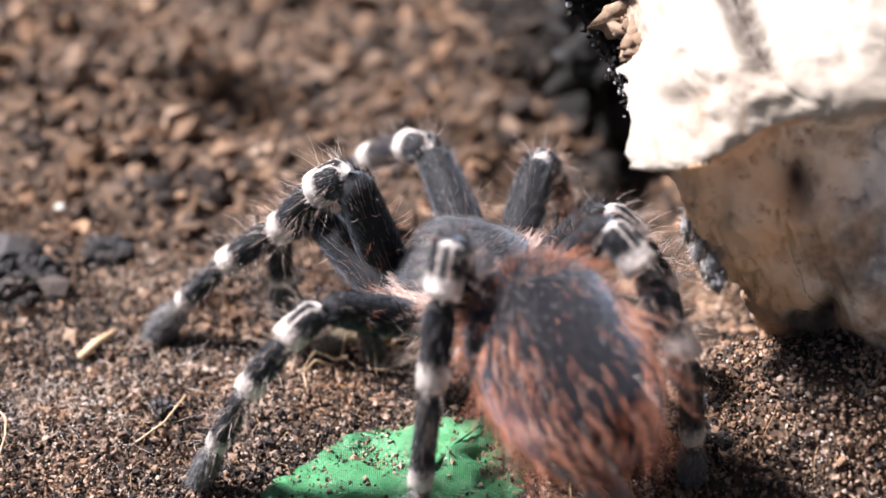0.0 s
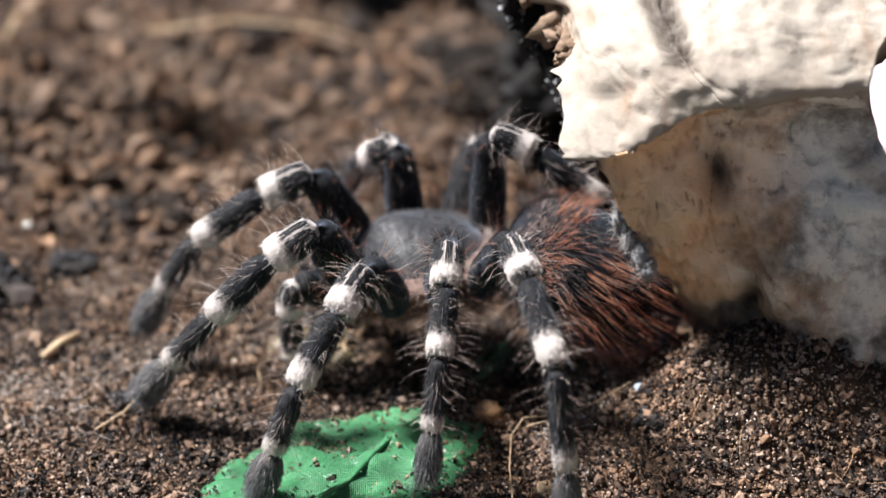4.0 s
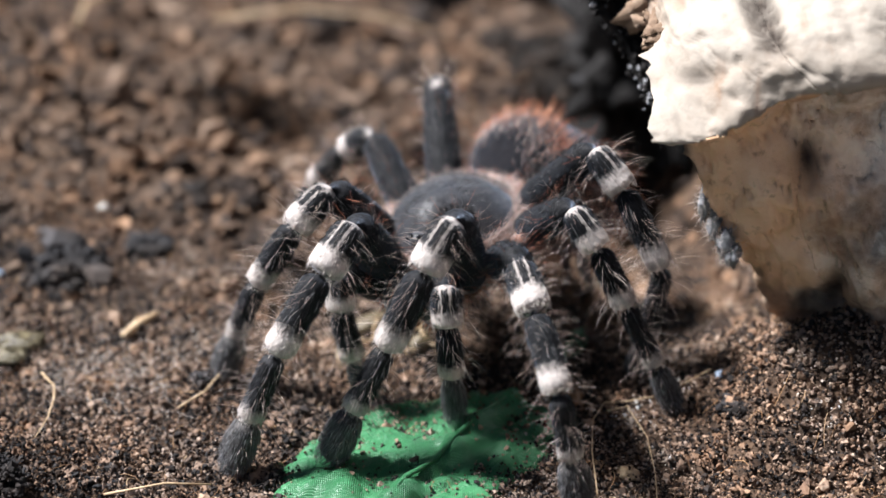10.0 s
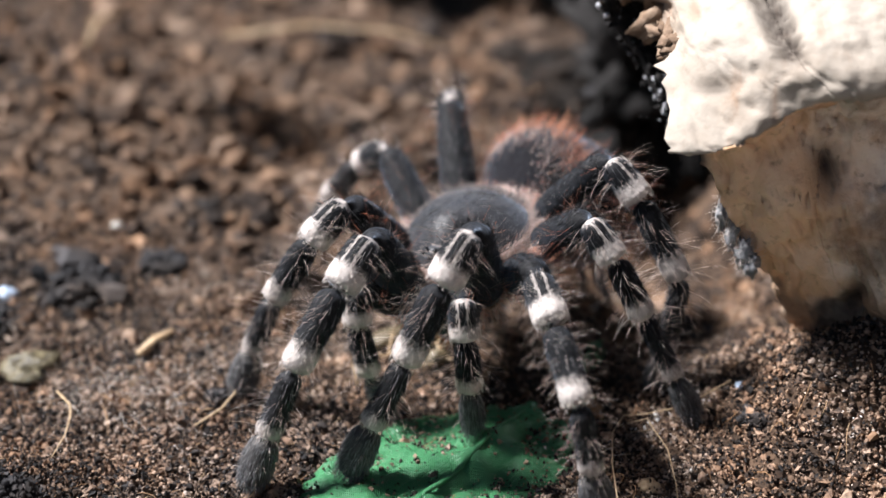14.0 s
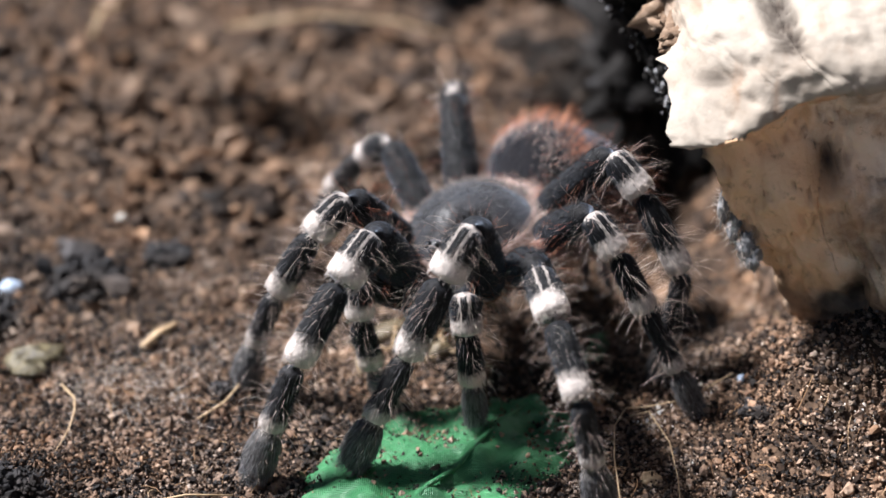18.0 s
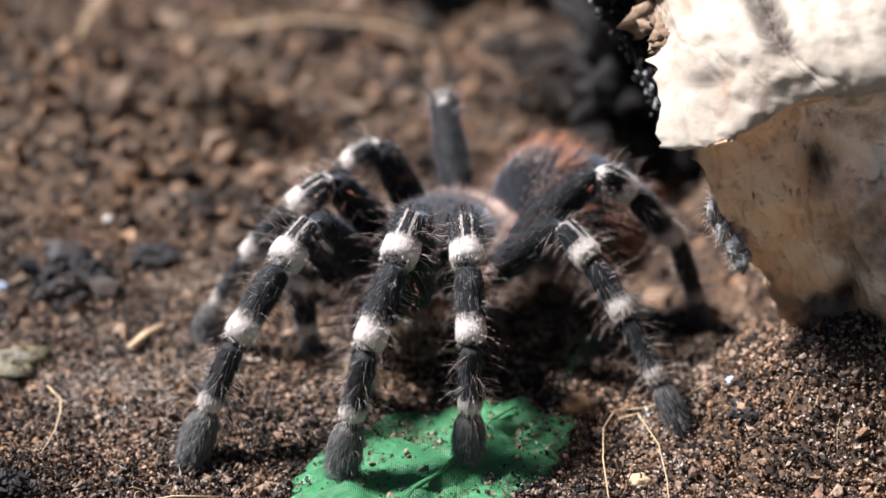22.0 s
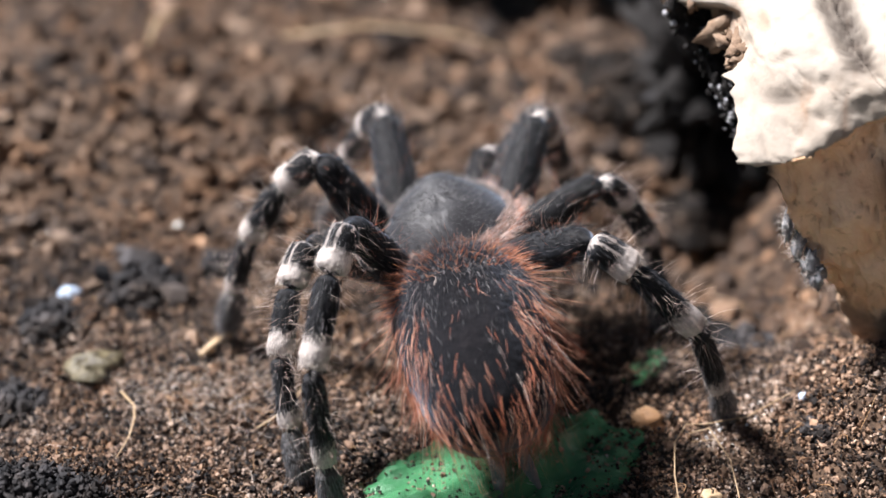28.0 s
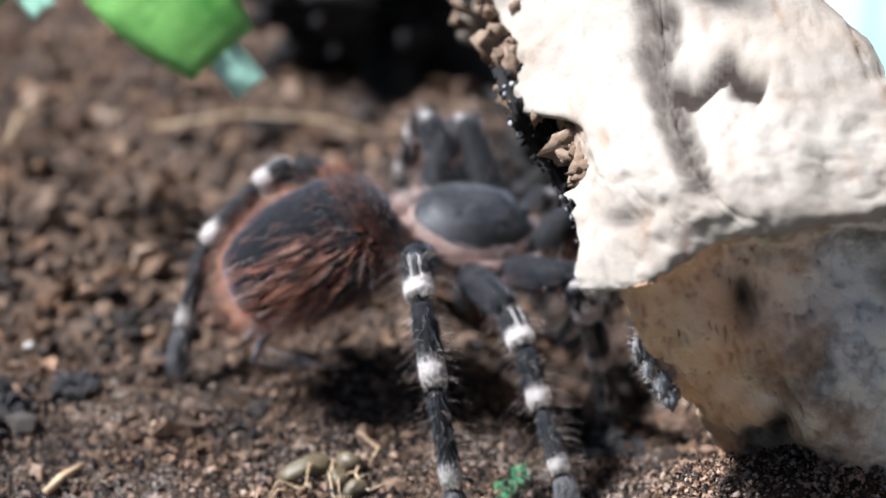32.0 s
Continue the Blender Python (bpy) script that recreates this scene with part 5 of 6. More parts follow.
def build_tarantula():
    """The body and its fixed parts, and all leg segments; returns the thing and the parts that move."""
    t = new("tarantula")
    thing(t, "black tarantula with white-banded legs and a red-haired abdomen", "tarantula")
    cara = place("carapace", carapace_mesh(), t, "dark grey velvety carapace with a pinkish rim")
    place("carapace_hair", carapace_hair(), cara)
    bv, bf = blob(2.1 * MM, 1.6 * MM, 1.3 * MM, 0.05, 1.0, 10, 14)
    mound_ob = place("eye_mound", mesh_of("eye_mound", bv, bf, [M_CARAPACE]), cara, m=Matrix.Translation((0, 12.4 * MM, 5.6 * MM)))
    for x, y, z, r in ((-0.75, 0.6, 1.0, 0.5), (0.75, 0.6, 1.0, 0.5), (-1.5, 0.9, 0.55, 0.4), (1.5, 0.9, 0.55, 0.4), (-1.5, -0.5, 0.7, 0.4), (1.5, -0.5, 0.7, 0.4)):
        bv, bf = blob(r * MM, r * MM, r * MM, 0.0, 0.0, 8, 10)
        place("eye", mesh_of("eye", bv, bf, [M_EYE]), cara, "glossy black eye", Matrix.Translation((x * MM, (12.4 + y) * MM, (5.6 + z) * MM)))
    bv, bf = blob(3.6 * MM, 4.4 * MM, 2.0 * MM, 0.2, 2.0)
    place("waist", mesh_of("waist", bv, bf, [M_RIM]), t, m=Matrix.Translation((0, -14.6 * MM, 0.2 * MM)))
    rng = np.random.default_rng(21)
    for sx in (-1, 1):
        bv, bf = blob(3.5 * MM, 6.2 * MM, 5.4 * MM, 0.05, 3.0)
        ch = place("chelicera", mesh_of("chelicera", bv, bf, [M_CARAPACE]), t, "reddish haired fang base", pose(3.4 * sx * MM, 15.8 * MM, -3.6 * MM, -42, 0, 0))
        n = 320
        u = rng.normal(size=(n, 3))
        u /= np.linalg.norm(u, axis=1, keepdims=True)
        v, f = hairs(u * np.array((3.4, 6.1, 5.3)) * MM, u + np.array([0, 1.2, 0]), rng.uniform(1.4, 3.6, n) * MM, 0.06 * MM, rng.normal(size=(n, 3)) * 0.2, rng)
        place("fang_hair", mesh_of("fang_hair", v, f, [M_HAIR_RED, M_HAIR_TAN], np.repeat(rng.integers(0, 2, n), 9)), ch)
        tv, tf = tube([Vector(p) * MM for p in ((0, 4.5, -1.5), (0, 6.5, -4), (0, 5.5, -6.5))], [1.2 * MM, 0.8 * MM, 0.15 * MM], 8)
        place("fang", mesh_of("fang", tv, tf, [M_EYE]), ch, "glossy black fang")
        for k in (1, 2, 3, 4):
            hx, hy = HIP[k]
            a, b = Vector((5.0 * sx, hy * 0.6, -3.6)), Vector((hx * sx * 1.04, hy * 1.04, -3.0))
            tv, tf = tube([(a.lerp(b, s)) * MM for s in (0, 0.25, 0.5, 0.75, 0.95, 1.05)], [2.6 * MM, 3.3 * MM, 3.5 * MM, 3.3 * MM, 3.0 * MM, 2.2 * MM], 14)
            cx = place("coxa", mesh_of("coxa", tv, tf, [M_SKIN]), t, "pinkish brown hip segment")
            n = 480
            s, w = rng.uniform(0.2, 1.0, n), rng.uniform(0, 2 * math.pi, n)
            ax = (b - a).normalized()
            p1 = ax.cross(Vector((0, 0, 1))).normalized()
            p2 = p1.cross(ax)
            rad = np.outer(np.cos(w), p1) + np.outer(np.sin(w), p2)
            pos = np.array(a)[None] * (1 - s[:, None]) + np.array(b)[None] * s[:, None] + rad * 3.1
            v, f = hairs(pos * MM, rad + np.array(ax) * 0.9, rng.uniform(1.2, 4.2, n) * MM, 0.06 * MM, np.array(ax)[None] * 0.5 + rng.normal(size=(n, 3)) * 0.15, rng)
            place("coxa_hair", mesh_of("coxa_hair", v, f, [M_HAIR_RED, M_HAIR_PINK, M_HAIR_BLACK], np.repeat(rng.choice(3, n, p=(0.35, 0.5, 0.15)), 9)), cx)
    moving = {}
    ab = place("abdomen", abdomen_mesh(), t, "black velvety abdomen with long rusty red hairs")
    place("red_hairs", abdomen_hair(31, 2300, (3.4, 7.5), True, "red_hairs", thick=0.045), ab, "long rusty red hairs")
    place("halo_hairs", abdomen_hair(35, 800, (7.0, 12.5), True, "halo_hairs", (0.7, 1.5), 0.03), ab, "sparse fine long hairs that stand off")
    place("front_fringe", front_fringe(), ab, "thin rusty red fringe over dusky grey hairs")
    place("black_hairs", abdomen_hair(32, 14000, (1.0, 2.2), False, "black_hairs"), ab, "short black velvet hairs, greyer in front for the sheen")
    for sx in (-1, 1):
        tv, tf = tube([Vector(p) * MM for p in ((1.8 * sx, -33, -5), (2.4 * sx, -36, -8.0), (3.0 * sx, -38.5, -10.2), (3.6 * sx, -41, -12.0))], [1.5 * MM, 1.4 * MM, 1.1 * MM, 0.4 * MM], 8)
        place("spinneret", mesh_of("spinneret", tv, tf, [M_SPINNERET]), ab, "pale bluish grey spinneret")
    for k in range(7):
        sx = -1 if k % 2 else 1
        a = Vector((3.4 * sx, -40.6, -11.6))
        b = Vector((1.5 * (k - 3), -31 + 1.1 * k, -24 - 0.9 * (k % 3)))
        tv, tf = tube([a.lerp(b, w) * MM + Vector((0, 0, -0.6 * MM * math.sin(3.1 * w))) for w in (0, 0.25, 0.5, 0.75, 1.0)], [0.045 * MM] * 5, 5)
        place("silk_thread", mesh_of("silk_thread", tv, tf, [M_SILK]), ab, "pale bluish silk thread")
    moving["abdomen"] = ab
    meshes = {}
    for k in (1, 2, 3, 4):
        for i, kind in enumerate(PART_NAMES):
            length = SEGMENTS[k][i]
            thick = GIRTH[k] * (1.16 if kind == "tarsus" and k < 3 else 1.0)
            meshes[k, kind] = (segment_mesh(kind, length, thick), segment_hair(kind, length, thick, 100 + 10 * k + i))
    for leg in LEGS:
        for kind in PART_NAMES:
            body, fur = meshes[int(leg[1]), kind]
            o = place(kind, body, t)
            place("bristles", fur, o)
            moving[leg, kind] = o
    # palps, held still in front of the body
    pal = (14, 8, 10.5, 11)
    kinds = ("femur", "patella", "tibia", "tarsus")
    pm = [(segment_mesh(kd, ln, 0.98, M_PALP if kd == "tibia" else None), segment_hair(kd, ln, 0.98, 200 + i, 0.9)) for i, (kd, ln) in enumerate(zip(kinds, pal))]
    for sx in (-1, 1):
        j, nrm = leg_joints(Vector((5.0 * sx, 15.0, -5)), Vector((9.0 * sx, 27.5, -24)), 14 * sx, 8, (14, 8, 10.5, 5.5, 5.5))
        ends = [j[0], j[1], j[2], j[3], j[5]]
        for i, kd in enumerate(kinds):
            o = place("palp_" + kd, pm[i][0], t, m=along(ends[i], ends[i + 1], nrm))
            place("bristles", pm[i][1], o)
    return t, moving


# ---- how it walks: at each time the body (x, y, z, yaw, pitch, roll, abdomen's yaw and pitch) and, leg by leg,
# ---- the foot (x, y, z), the lean of the leg's plane and the bend of its ankle; millimetres and degrees
STANCES = []


def stance(t, body, *legs):
    STANCES.append((t, body, legs))


def blend(t):
    """Body and legs between two stances; a foot that moves far is lifted on its way."""
    k = 0
    while k < len(STANCES) - 2 and STANCES[k + 1][0] <= t:
        k += 1
    (t0, b0, l0), (t1, b1, l1) = STANCES[k], STANCES[k + 1]
    s = min(1.0, max(0.0, (t - t0) / (t1 - t0)))
    u = s * s * (3 - 2 * s)
    body = [p + (q - p) * u for p, q in zip(b0, b1)]
    legs = []
    for a, b in zip(l0, l1):
        leg = [p + (q - p) * u for p, q in zip(a, b)]
        step = math.dist(a[:2], b[:2])
        if step > 6:
            leg[2] += min(7.0, step * 0.25) * 4 * u * (1 - u)
        legs.append(leg)
    return body, legs


def motions():
    times = []
    for (a, *_), (b, *_) in zip(STANCES, STANCES[1:]):
        n = 1 if b - a > 3 else max(1, math.ceil((b - a) / 0.17))
        times += [a + (b - a) * i / n for i in range(n)]
    times.append(STANCES[-1][0])
    rows = {key: [] for key in MOVING}
    root = []
    for t in times:
        body, legs = blend(t)
        m = turn(*body[3:6]).to_4x4()
        m.translation = Vector(body[:3]) * MM
        root.append((t, m))
        inv = m.inverted()
        q = turn(body[6], body[7], 0).to_4x4()
        q.translation = Vector((0, -15, 1)) * MM
        rows["abdomen"].append((t, q))
        for name, (fx, fy, fz, lean, ankle) in zip(LEGS, legs):
            side, k = (-1 if name[0] == "L" else 1), int(name[1])
            hip = (m @ (Vector((side * HIP[k][0], HIP[k][1], -3)) * MM)) / MM
            j, nrm = leg_joints(hip, Vector((fx, fy, fz + 1.2)), lean * side, ankle, SEGMENTS[k])
            for i, kind in enumerate(PART_NAMES):
                rows[name, kind].append((t, inv @ along(j[i], j[i + 1], nrm)))
    walk(TARANTULA, root)
    for key, ob in MOVING.items():
        walk(ob, rows[key])


# ---- build ----
build_ground()
build_cork()
build_leaf()
build_roots()
build_hanging_leaf((-31, 110, 45.5), (-72, 128, 90), 13, 5, 1.0)
build_hanging_leaf((-80, 126, 60), (-112, 150, 88), 10, 5, 4.0)
build_litter()
build_silk()
build_backdrop()
TARANTULA, MOVING = build_tarantula()
build_crumbs()

stance(0, (8.4, 3.6, 28.7, 29.9, -17.2, -3.3, -8.2, 34.0),
       (-26.4, 24.1, 2.3, 8.5, 31.5),
       (-53.7, 23.3, -0.3, -28.9, 7.8),
       (-39.4, -17.9, -1.2, 12.3, 8.0),
       (-1.1, -30.4, -1.4, 6.7, 0.3),
       (-23.8, 68.5, 0.3, 18.2, 16.6),
       (31.7, 54.9, -9.3, -4.7, 18.6),
       (47.2, 4.4, 3.6, 13.9, 17.3),
       (46.2, -20.7, 1.0, 9.3, 29.1))
stance(1, (8.8, 9.5, 23.0, 38.6, -16.7, 1.8, 4.8, 39.5),
       (-43.8, 12.2, 5.8, 6.6, 19.6),
       (-51.6, -4.7, -2.0, 13.8, 4.3),
       (-40.4, -17.1, -2.9, 27.3, 20.5),
       (11.2, -31.5, -2.3, 2.3, 46.9),
       (-35.0, 63.4, -0.2, 21.9, 13.1),
       (11.8, 70.1, -1.4, -1.5, 18.2),
       (58.3, 26.6, -1.7, 3.9, 17.9),
       (51.8, -32.0, 0.7, -16.9, 22.9))
stance(2, (11.3, 10.8, 27.0, 49.4, -16.0, 3.7, -5.3, 40.1),
       (-44.0, 2.4, 2.6, 7.9, 9.2),
       (-49.6, -5.2, -0.7, 20.7, 6.1),
       (-39.3, -16.5, -1.7, 34.4, 14.2),
       (25.8, -28.9, -1.5, -16.4, 53.1),
       (-42.6, 53.5, -0.7, 34.0, 15.7),
       (12.9, 73.9, -2.5, -6.4, 17.9),
       (56.7, 15.7, 3.4, -1.6, 21.8),
       (63.7, -18.3, 12.2, 0.7, 17.6))
stance(3, (14.3, 16.5, 23.7, 64.5, -14.0, 2.8, 1.0, 44.3),
       (-48.8, 2.1, -0.5, 10.4, -3.2),
       (-29.7, -19.7, -0.6, 11.3, 11.1),
       (4.9, -29.8, 0.3, 6.2, 12.2),
       (28.6, -47.2, -0.9, -0.1, 34.8),
       (-42.7, 37.2, 1.9, -3.9, 19.5),
       (-6.5, 47.6, -0.9, -5.3, 18.2),
       (46.7, 32.6, -6.6, -10.6, 15.5),
       (77.0, -3.2, 20.1, 4.2, 16.9))
stance(3.5, (11.7, 15.4, 23.4, 78.0, -12.1, 2.5, -1.1, 42.0),
       (-47.8, 0.2, -0.2, 19.5, -3.0),
       (-19.5, -28.9, -0.3, 11.5, 21.8),
       (6.7, -31.1, 0.3, 9.0, 23.9),
       (30.3, -42.4, -2.9, 0.5, 46.8),
       (-46.1, 21.5, 2.8, -8.5, 21.5),
       (-6.9, 48.0, -0.9, -5.2, 19.6),
       (31.9, 52.2, -9.5, 1.3, 17.6),
       (70.8, 9.1, 8.0, 6.7, 18.3))
stance(5.5, (5.3, 25.5, 20.5, 114.6, -1.9, -0.7, 12.1, 40.4),
       (-23.7, -23.0, 0.3, 16.3, 30.3),
       (-20.7, -29.1, -1.3, 26.3, 39.1),
       (29.3, -18.8, -0.1, -4.5, 24.1),
       (56.4, -19.7, 6.4, -8.3, 22.8),
       (-48.6, -5.0, 0.7, -15.0, 24.7),
       (-36.9, 37.8, 0.3, -19.1, 20.4),
       (2.1, 57.7, -0.2, -5.8, 18.1),
       (11.4, 48.2, -0.7, -8.7, 18.0))
stance(6, (5.7, 20.9, 23.9, 129.2, -6.2, 3.0, 3.5, 47.1),
       (-22.4, -24.8, -0.1, 11.8, 17.7),
       (-15.5, -29.0, -0.4, 24.2, 34.4),
       (37.3, -22.9, 0.6, -7.0, 18.0),
       (55.8, -19.7, 6.4, -9.8, 26.4),
       (-45.3, -11.6, -0.9, -9.9, 26.2),
       (-32.0, 36.5, 0.7, -15.2, 25.4),
       (-7.3, 64.8, 0.3, 3.6, 18.0),
       (9.5, 42.9, 0.1, 2.1, 17.7))
stance(7, (5.1, 17.9, 26.1, 141.6, -7.8, 7.8, -1.9, 45.9),
       (-21.5, -25.7, 0.5, 16.2, 0.2),
       (22.8, -33.1, -1.4, -11.4, 45.2),
       (43.0, -10.1, 2.7, -20.3, 10.2),
       (55.4, -19.7, 6.9, -7.0, 27.0),
       (-38.8, -24.7, -0.9, -8.2, 19.6),
       (-32.8, 32.1, 1.7, -18.4, 24.7),
       (-29.6, 47.5, 1.1, 3.9, 28.1),
       (9.1, 56.3, 0.6, -2.3, 17.2))
stance(8, (1.1, 15.3, 28.2, 152.3, -7.6, 9.6, -14.8, 43.8),
       (-21.4, -23.7, 0.1, 19.5, -3.9),
       (22.7, -34.7, -0.7, -11.6, 42.8),
       (42.4, -10.8, 2.0, -13.2, 2.5),
       (46.9, 18.0, -1.0, -25.0, 18.9),
       (-38.5, -24.0, -1.1, -15.8, 16.3),
       (-44.5, 5.1, -1.1, -16.1, 8.8),
       (-37.6, 47.4, -0.1, 18.0, 18.6),
       (3.1, 80.7, -1.1, -5.1, 18.0))
stance(8.7, (0.8, 14.5, 28.3, 152.4, -8.9, 9.0, -16.0, 47.1),
       (-22.0, -23.8, 0.5, 20.7, -5.7),
       (22.2, -35.5, -0.3, -11.7, 41.7),
       (41.8, -9.8, 1.8, -17.3, 0.1),
       (36.2, 6.2, -1.6, -9.1, 41.9),
       (-39.3, -25.0, -0.7, -15.7, 16.5),
       (-44.7, 4.9, -0.8, -17.3, 11.6),
       (-38.2, 46.9, -0.3, 17.8, 17.3),
       (1.1, 80.9, -0.9, -6.4, 18.0))
stance(19.6, (0.8, 14.5, 28.3, 152.4, -8.9, 9.0, -16.0, 47.1),
       (-22.0, -23.8, 0.5, 20.7, -5.7),
       (22.2, -35.5, -0.3, -11.7, 41.7),
       (41.8, -9.8, 1.8, -17.3, 0.1),
       (36.2, 6.2, -1.6, -9.1, 41.9),
       (-39.3, -25.0, -0.7, -15.7, 16.5),
       (-44.7, 4.9, -0.8, -17.3, 11.6),
       (-38.2, 46.9, -0.3, 17.8, 17.3),
       (1.1, 80.9, -0.9, -6.4, 18.0))
stance(20, (-0.5, 16.6, 27.6, 152.2, -9.7, 8.1, -14.4, 44.8),
       (-21.7, -23.4, -0.1, 17.4, -3.0),
       (18.9, -31.7, 0.2, -11.6, 38.3),
       (42.5, -10.7, 1.8, -13.9, 0.3),
       (48.1, 21.9, -2.2, -23.6, 18.9),
       (-39.3, -25.1, -1.0, -12.7, 15.7),
       (-44.6, 5.7, -1.4, -15.0, 11.6),
       (-37.6, 49.1, -0.3, 12.4, 18.4),
       (0.9, 80.1, -0.8, -7.0, 18.2))
stance(21, (-0.5, 16.2, 27.5, 146.8, -9.4, 11.9, -9.3, 46.0),
       (-22.1, -23.4, -0.2, 12.8, -5.3),
       (5.6, -16.7, -1.4, -3.6, -26.5),
       (42.3, -12.2, 2.5, -15.9, -2.2),
       (47.6, 18.1, -1.0, -24.7, 18.6),
       (-48.0, -18.6, 0.2, -12.3, 13.3),
       (-46.3, 5.4, -1.1, -10.9, 11.8),
       (-36.5, 38.0, 0.4, 11.7, 20.7),
       (0.6, 80.9, -1.0, -9.3, 18.0))
stance(22, (-3.7, 23.1, 21.2, 124.4, -10.3, -2.0, -11.7, 39.5),
       (-21.5, -25.3, 0.4, 8.8, 27.1),
       (1.3, -21.3, -0.1, 3.0, 36.4),
       (40.4, -14.1, 1.6, 8.1, 5.2),
       (51.5, 31.1, -5.6, -19.4, 18.8),
       (-49.4, -19.1, -1.4, -7.0, 16.8),
       (-52.8, 21.2, -0.6, -18.8, 12.1),
       (-35.8, 38.7, -0.1, -6.0, 17.3),
       (1.8, 94.1, -2.4, -9.6, 19.4))
stance(23, (-7.3, 20.7, 23.1, 129.0, -9.2, -1.4, -7.2, 41.3),
       (-22.0, -24.2, 0.2, 6.3, 25.4),
       (1.6, -20.8, -0.4, 0.1, 32.4),
       (19.9, -10.2, -0.7, 2.5, 29.0),
       (47.0, 33.7, -7.1, -27.9, 15.2),
       (-57.9, -12.6, 0.5, -14.4, 20.2),
       (-51.3, 24.9, -0.9, -21.0, 14.7),
       (-35.0, 37.0, 0.3, -4.2, 20.9),
       (2.6, 91.3, -2.3, -7.3, 18.6))
stance(24, (-10.2, 23.7, 24.4, 146.7, -2.4, 1.7, 4.4, 43.0),
       (-49.9, -16.4, 1.1, 8.9, 12.0),
       (2.6, -19.8, -1.3, -16.6, 33.6),
       (20.1, -9.9, -1.5, -12.5, 42.0),
       (35.0, -6.1, 0.8, -9.4, 31.8),
       (-59.8, -1.5, 2.9, -13.9, 21.7),
       (-59.9, 37.0, -1.2, -10.4, 8.3),
       (-35.3, 49.3, -0.8, -8.0, 14.4),
       (4.8, 95.9, -1.7, -8.8, 18.7))
stance(25, (-18.9, 11.7, 27.2, 105.7, -6.2, -2.8, 17.0, 40.8),
       (-48.8, -25.0, -1.8, -6.4, 33.3),
       (-45.4, -16.8, 0.4, 15.1, 15.6),
       (4.3, -22.0, -0.1, -20.7, 19.2),
       (33.4, -5.9, -0.6, -25.9, 40.9),
       (-72.4, 54.0, 1.0, 29.2, 49.3),
       (-46.3, 55.5, 0.0, 5.0, 21.3),
       (-32.4, 54.9, 2.1, 4.6, 21.8),
       (20.2, 64.9, -4.0, 0.8, 18.3))
stance(25.5, (-21.8, 13.0, 24.2, 86.7, -4.1, -3.5, 12.0, 34.7),
       (-61.8, -6.6, -0.6, 2.9, 20.7),
       (-45.4, -21.8, -1.4, -1.7, 27.5),
       (3.8, -21.3, -0.5, -28.8, 15.9),
       (23.6, -9.1, 0.8, -34.0, 9.7),
       (-71.5, 58.1, 3.0, 16.6, 17.7),
       (-39.5, 63.7, -0.0, 2.4, 19.0),
       (-13.8, 45.5, 0.3, -3.2, 17.9),
       (22.4, 52.5, -2.9, 16.7, 17.3))
stance(27.5, (-17.7, 12.4, 29.9, 13.9, 0.8, -10.1, 15.7, 30.3),
       (-51.7, 78.2, 1.8, -11.9, 21.2),
       (-61.4, 19.9, 3.5, 17.1, 16.9),
       (-40.3, -25.2, -1.8, -17.5, 26.1),
       (-36.7, -28.0, -1.1, 1.2, 32.0),
       (-31.2, 75.4, 0.5, 24.0, 18.4),
       (-7.1, 59.6, 0.7, -0.4, 19.8),
       (17.3, 33.8, -0.6, 4.8, 20.1),
       (39.4, -6.8, 1.1, 18.9, 24.7))
stance(28, (-15.6, 14.3, 31.2, 5.5, -3.0, -14.4, 3.0, 35.2),
       (-45.7, 70.0, -0.2, -9.7, 17.1),
       (-61.6, 21.9, 2.6, 1.7, 15.3),
       (-41.3, -22.6, -0.1, -27.9, 20.9),
       (-34.7, -29.5, -1.9, -9.5, 31.7),
       (-6.4, 81.8, 0.8, 26.4, 18.4),
       (10.7, 58.7, 0.1, -4.4, 18.7),
       (28.1, 31.5, -2.0, 1.8, 19.0),
       (36.9, -4.2, 0.6, 31.2, 31.9))
stance(28.5, (-13.1, 23.8, 29.3, -2.5, -1.5, -7.2, -1.7, 30.5),
       (-40.0, 87.3, 1.5, -10.0, 19.9),
       (-60.1, 38.2, -0.4, 12.7, 18.5),
       (-51.4, 1.1, 0.3, -1.1, 16.2),
       (-36.4, -29.7, -0.7, -20.0, 23.2),
       (11.7, 90.8, -3.4, 22.0, 22.8),
       (23.0, 59.1, -4.1, -3.8, 20.8),
       (32.3, 16.7, -0.3, 12.3, 14.1),
       (39.9, -2.8, 1.7, 36.6, 21.0))
stance(29, (-9.3, 23.1, 31.8, -8.3, 1.6, -4.0, -7.6, 29.8),
       (-37.5, 82.5, 0.8, -23.0, 17.7),
       (-53.3, 62.4, 2.1, -22.4, 24.0),
       (-53.2, 19.9, 1.6, 4.6, 12.2),
       (-34.6, -32.1, -1.8, -30.1, 28.0),
       (20.5, 79.9, -7.9, 11.0, 19.9),
       (61.8, 74.9, -7.5, -0.4, 22.0),
       (34.7, -0.4, 0.6, 17.8, 19.1),
       (19.4, -26.6, -0.2, 14.1, 28.2))
stance(29.5, (-7.3, 31.4, 29.3, -29.2, -0.7, -2.4, -5.4, 28.0),
       (-34.4, 86.8, 2.1, -27.6, 18.0),
       (-43.8, 81.7, 1.6, -11.6, 17.5),
       (-58.1, 30.4, 0.4, -8.9, 13.8),
       (-40.7, -24.9, -1.0, -36.3, 23.9),
       (30.0, 67.3, -11.1, 1.8, 18.3),
       (52.7, 35.2, -5.8, -17.6, 12.7),
       (35.3, 0.6, 0.2, 8.0, 19.7),
       (14.0, -17.4, -0.1, 5.3, 15.6))
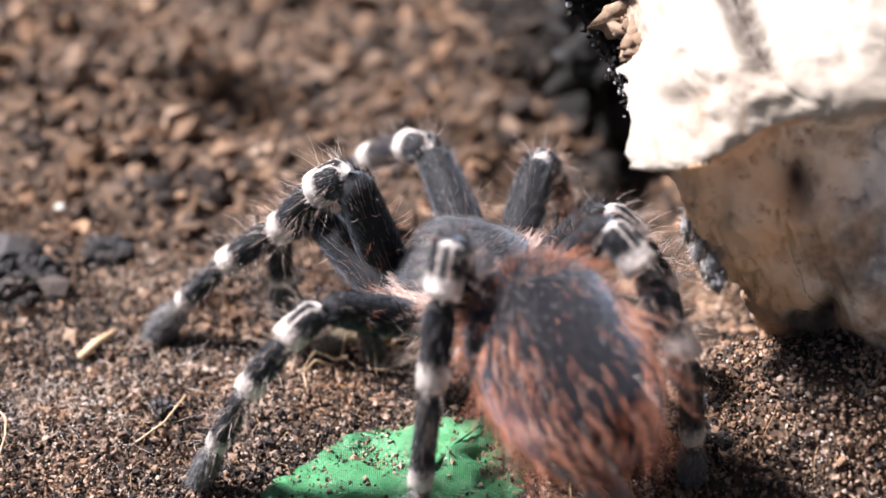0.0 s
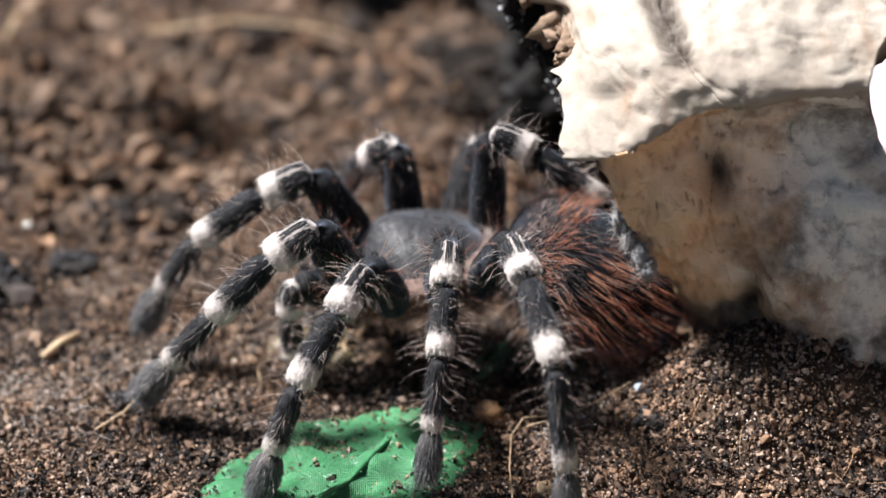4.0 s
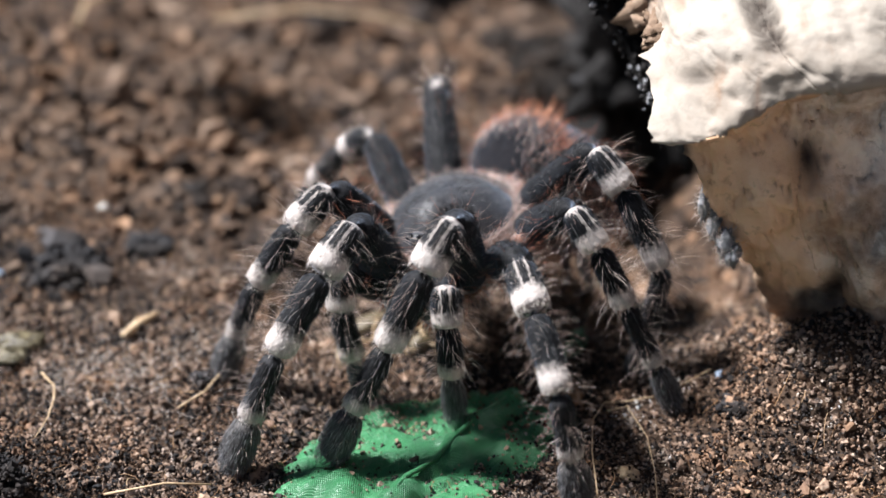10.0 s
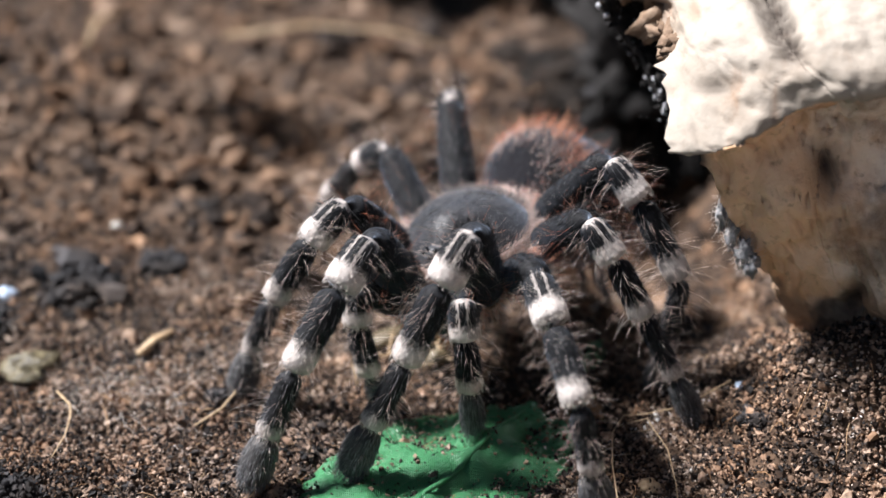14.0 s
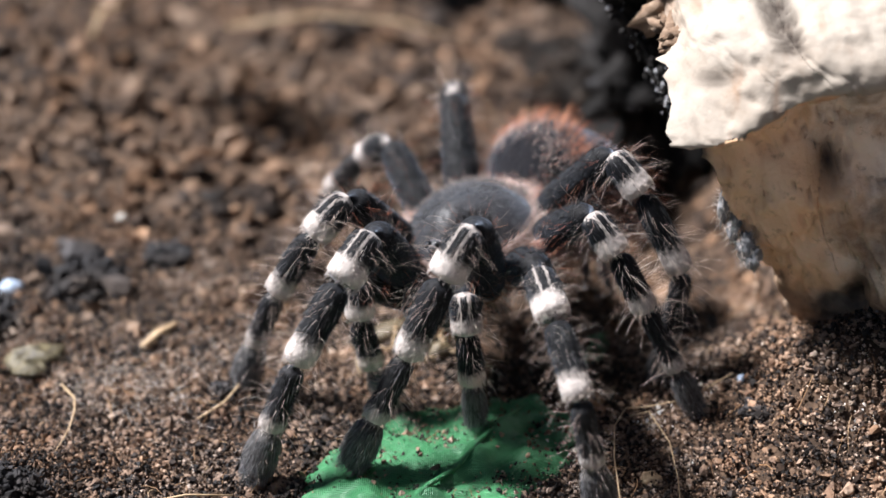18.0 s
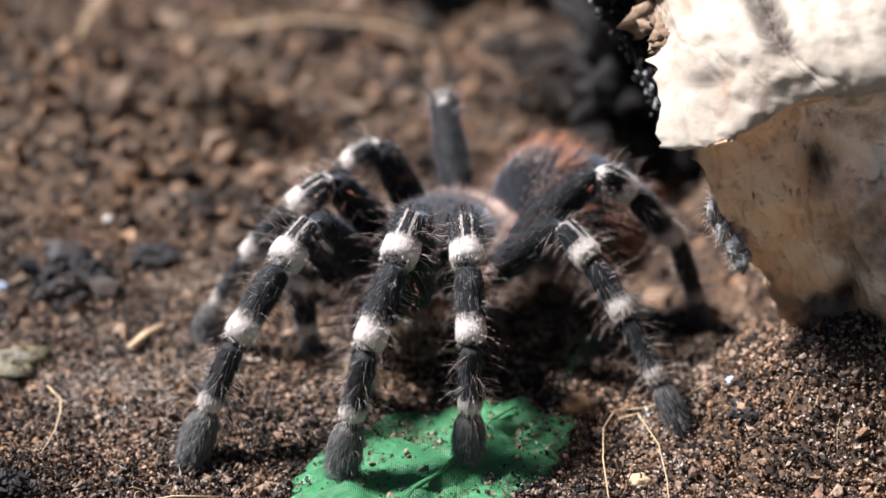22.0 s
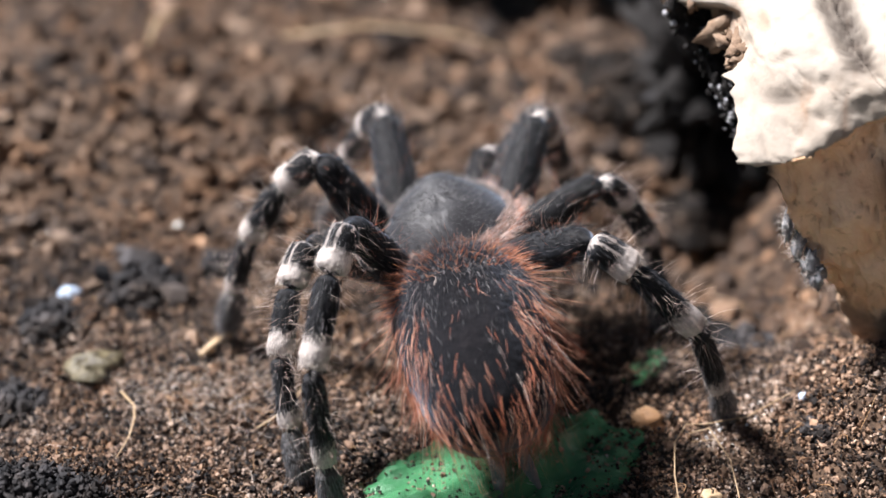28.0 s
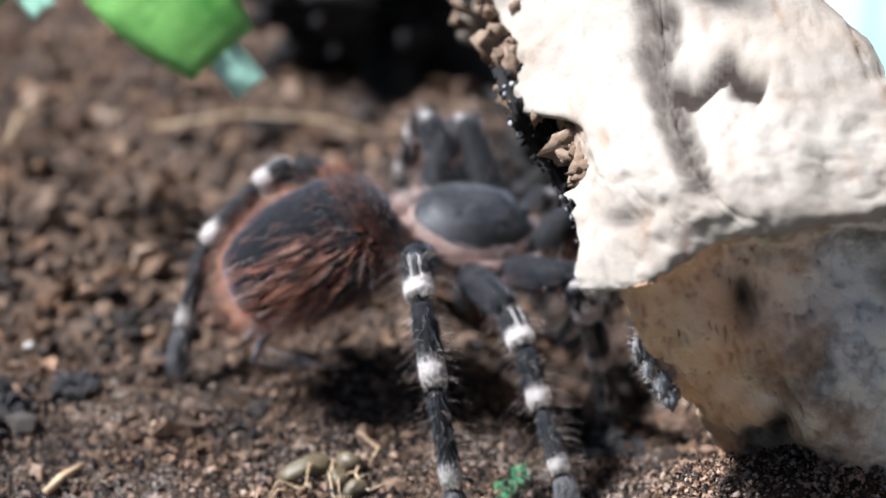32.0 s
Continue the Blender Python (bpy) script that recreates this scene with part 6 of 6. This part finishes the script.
stance(30, (-2.8, 35.5, 29.9, -48.6, 0.2, -2.0, -7.5, 28.0),
       (-7.8, 100.2, -1.5, -14.7, 19.8),
       (-39.2, 61.5, 0.4, -29.2, 20.2),
       (-55.1, 49.8, -0.2, -0.0, 17.5),
       (-47.8, 11.9, 1.0, -19.1, 39.7),
       (35.3, 66.8, -14.0, -3.1, 16.8),
       (43.4, 19.2, -1.2, 35.7, 29.7),
       (34.7, -3.3, -1.4, 11.7, 18.4),
       (13.8, -19.9, 0.2, 9.0, 9.2))
stance(30.5, (0.2, 41.0, 30.9, -48.5, -5.8, -0.3, -3.6, 26.6),
       (7.6, 103.3, -1.3, -12.6, 16.3),
       (-26.4, 80.6, 0.4, -13.3, 16.8),
       (-38.9, 67.4, -0.5, -9.9, 17.9),
       (-50.9, 18.3, 0.2, -18.9, 25.7),
       (41.6, 70.9, -15.0, -18.1, 19.7),
       (42.4, 26.0, -4.0, 32.0, 18.0),
       (34.6, 1.3, 0.3, 20.7, 20.0),
       (2.3, -3.6, -0.3, 11.3, 16.2))
stance(31, (4.3, 42.0, 35.4, -52.2, -10.3, 2.0, -2.4, 25.7),
       (17.8, 99.0, -7.1, -2.3, 18.1),
       (-28.0, 75.3, 0.5, -27.9, 16.9),
       (-33.1, 57.0, 2.2, -14.7, 17.2),
       (-47.5, 16.3, 0.8, -32.9, 36.6),
       (34.5, 61.1, -12.7, -17.1, 13.4),
       (41.4, 33.1, -7.6, 27.7, 5.6),
       (33.2, 5.2, -2.5, 13.1, 18.1),
       (9.1, 3.1, 2.9, 5.5, -2.8))
stance(31.5, (7.8, 53.8, 31.9, -61.3, -11.4, 3.2, -0.2, 28.6),
       (24.0, 98.3, -12.0, -1.0, 18.1),
       (-14.0, 105.6, -0.6, -24.1, 17.0),
       (-38.0, 77.3, 0.5, -2.3, 18.9),
       (-51.2, 18.0, 0.1, -17.8, 25.1),
       (44.5, 67.0, -15.4, -22.9, 12.3),
       (44.5, 41.0, -11.0, 29.5, 3.0),
       (34.5, 1.2, 0.3, -0.9, 17.7),
       (14.2, 2.0, 0.1, 3.8, 16.9))
stance(32, (17.3, 65.9, 29.5, -71.3, -14.0, 6.0, 1.9, 33.9),
       (18.5, 92.9, -7.4, -1.3, 18.1),
       (2.6, 110.5, -0.2, 0.2, 17.6),
       (5.3, 89.4, -1.7, -27.1, 13.7),
       (-46.2, 55.8, 1.7, -25.4, 27.5),
       (59.4, 73.3, -8.9, 2.3, 18.1),
       (47.7, 48.3, -14.2, 31.6, 0.5),
       (35.1, 1.9, -0.4, -6.9, -1.3),
       (14.1, -0.9, -0.6, 9.8, 10.6))

motions()
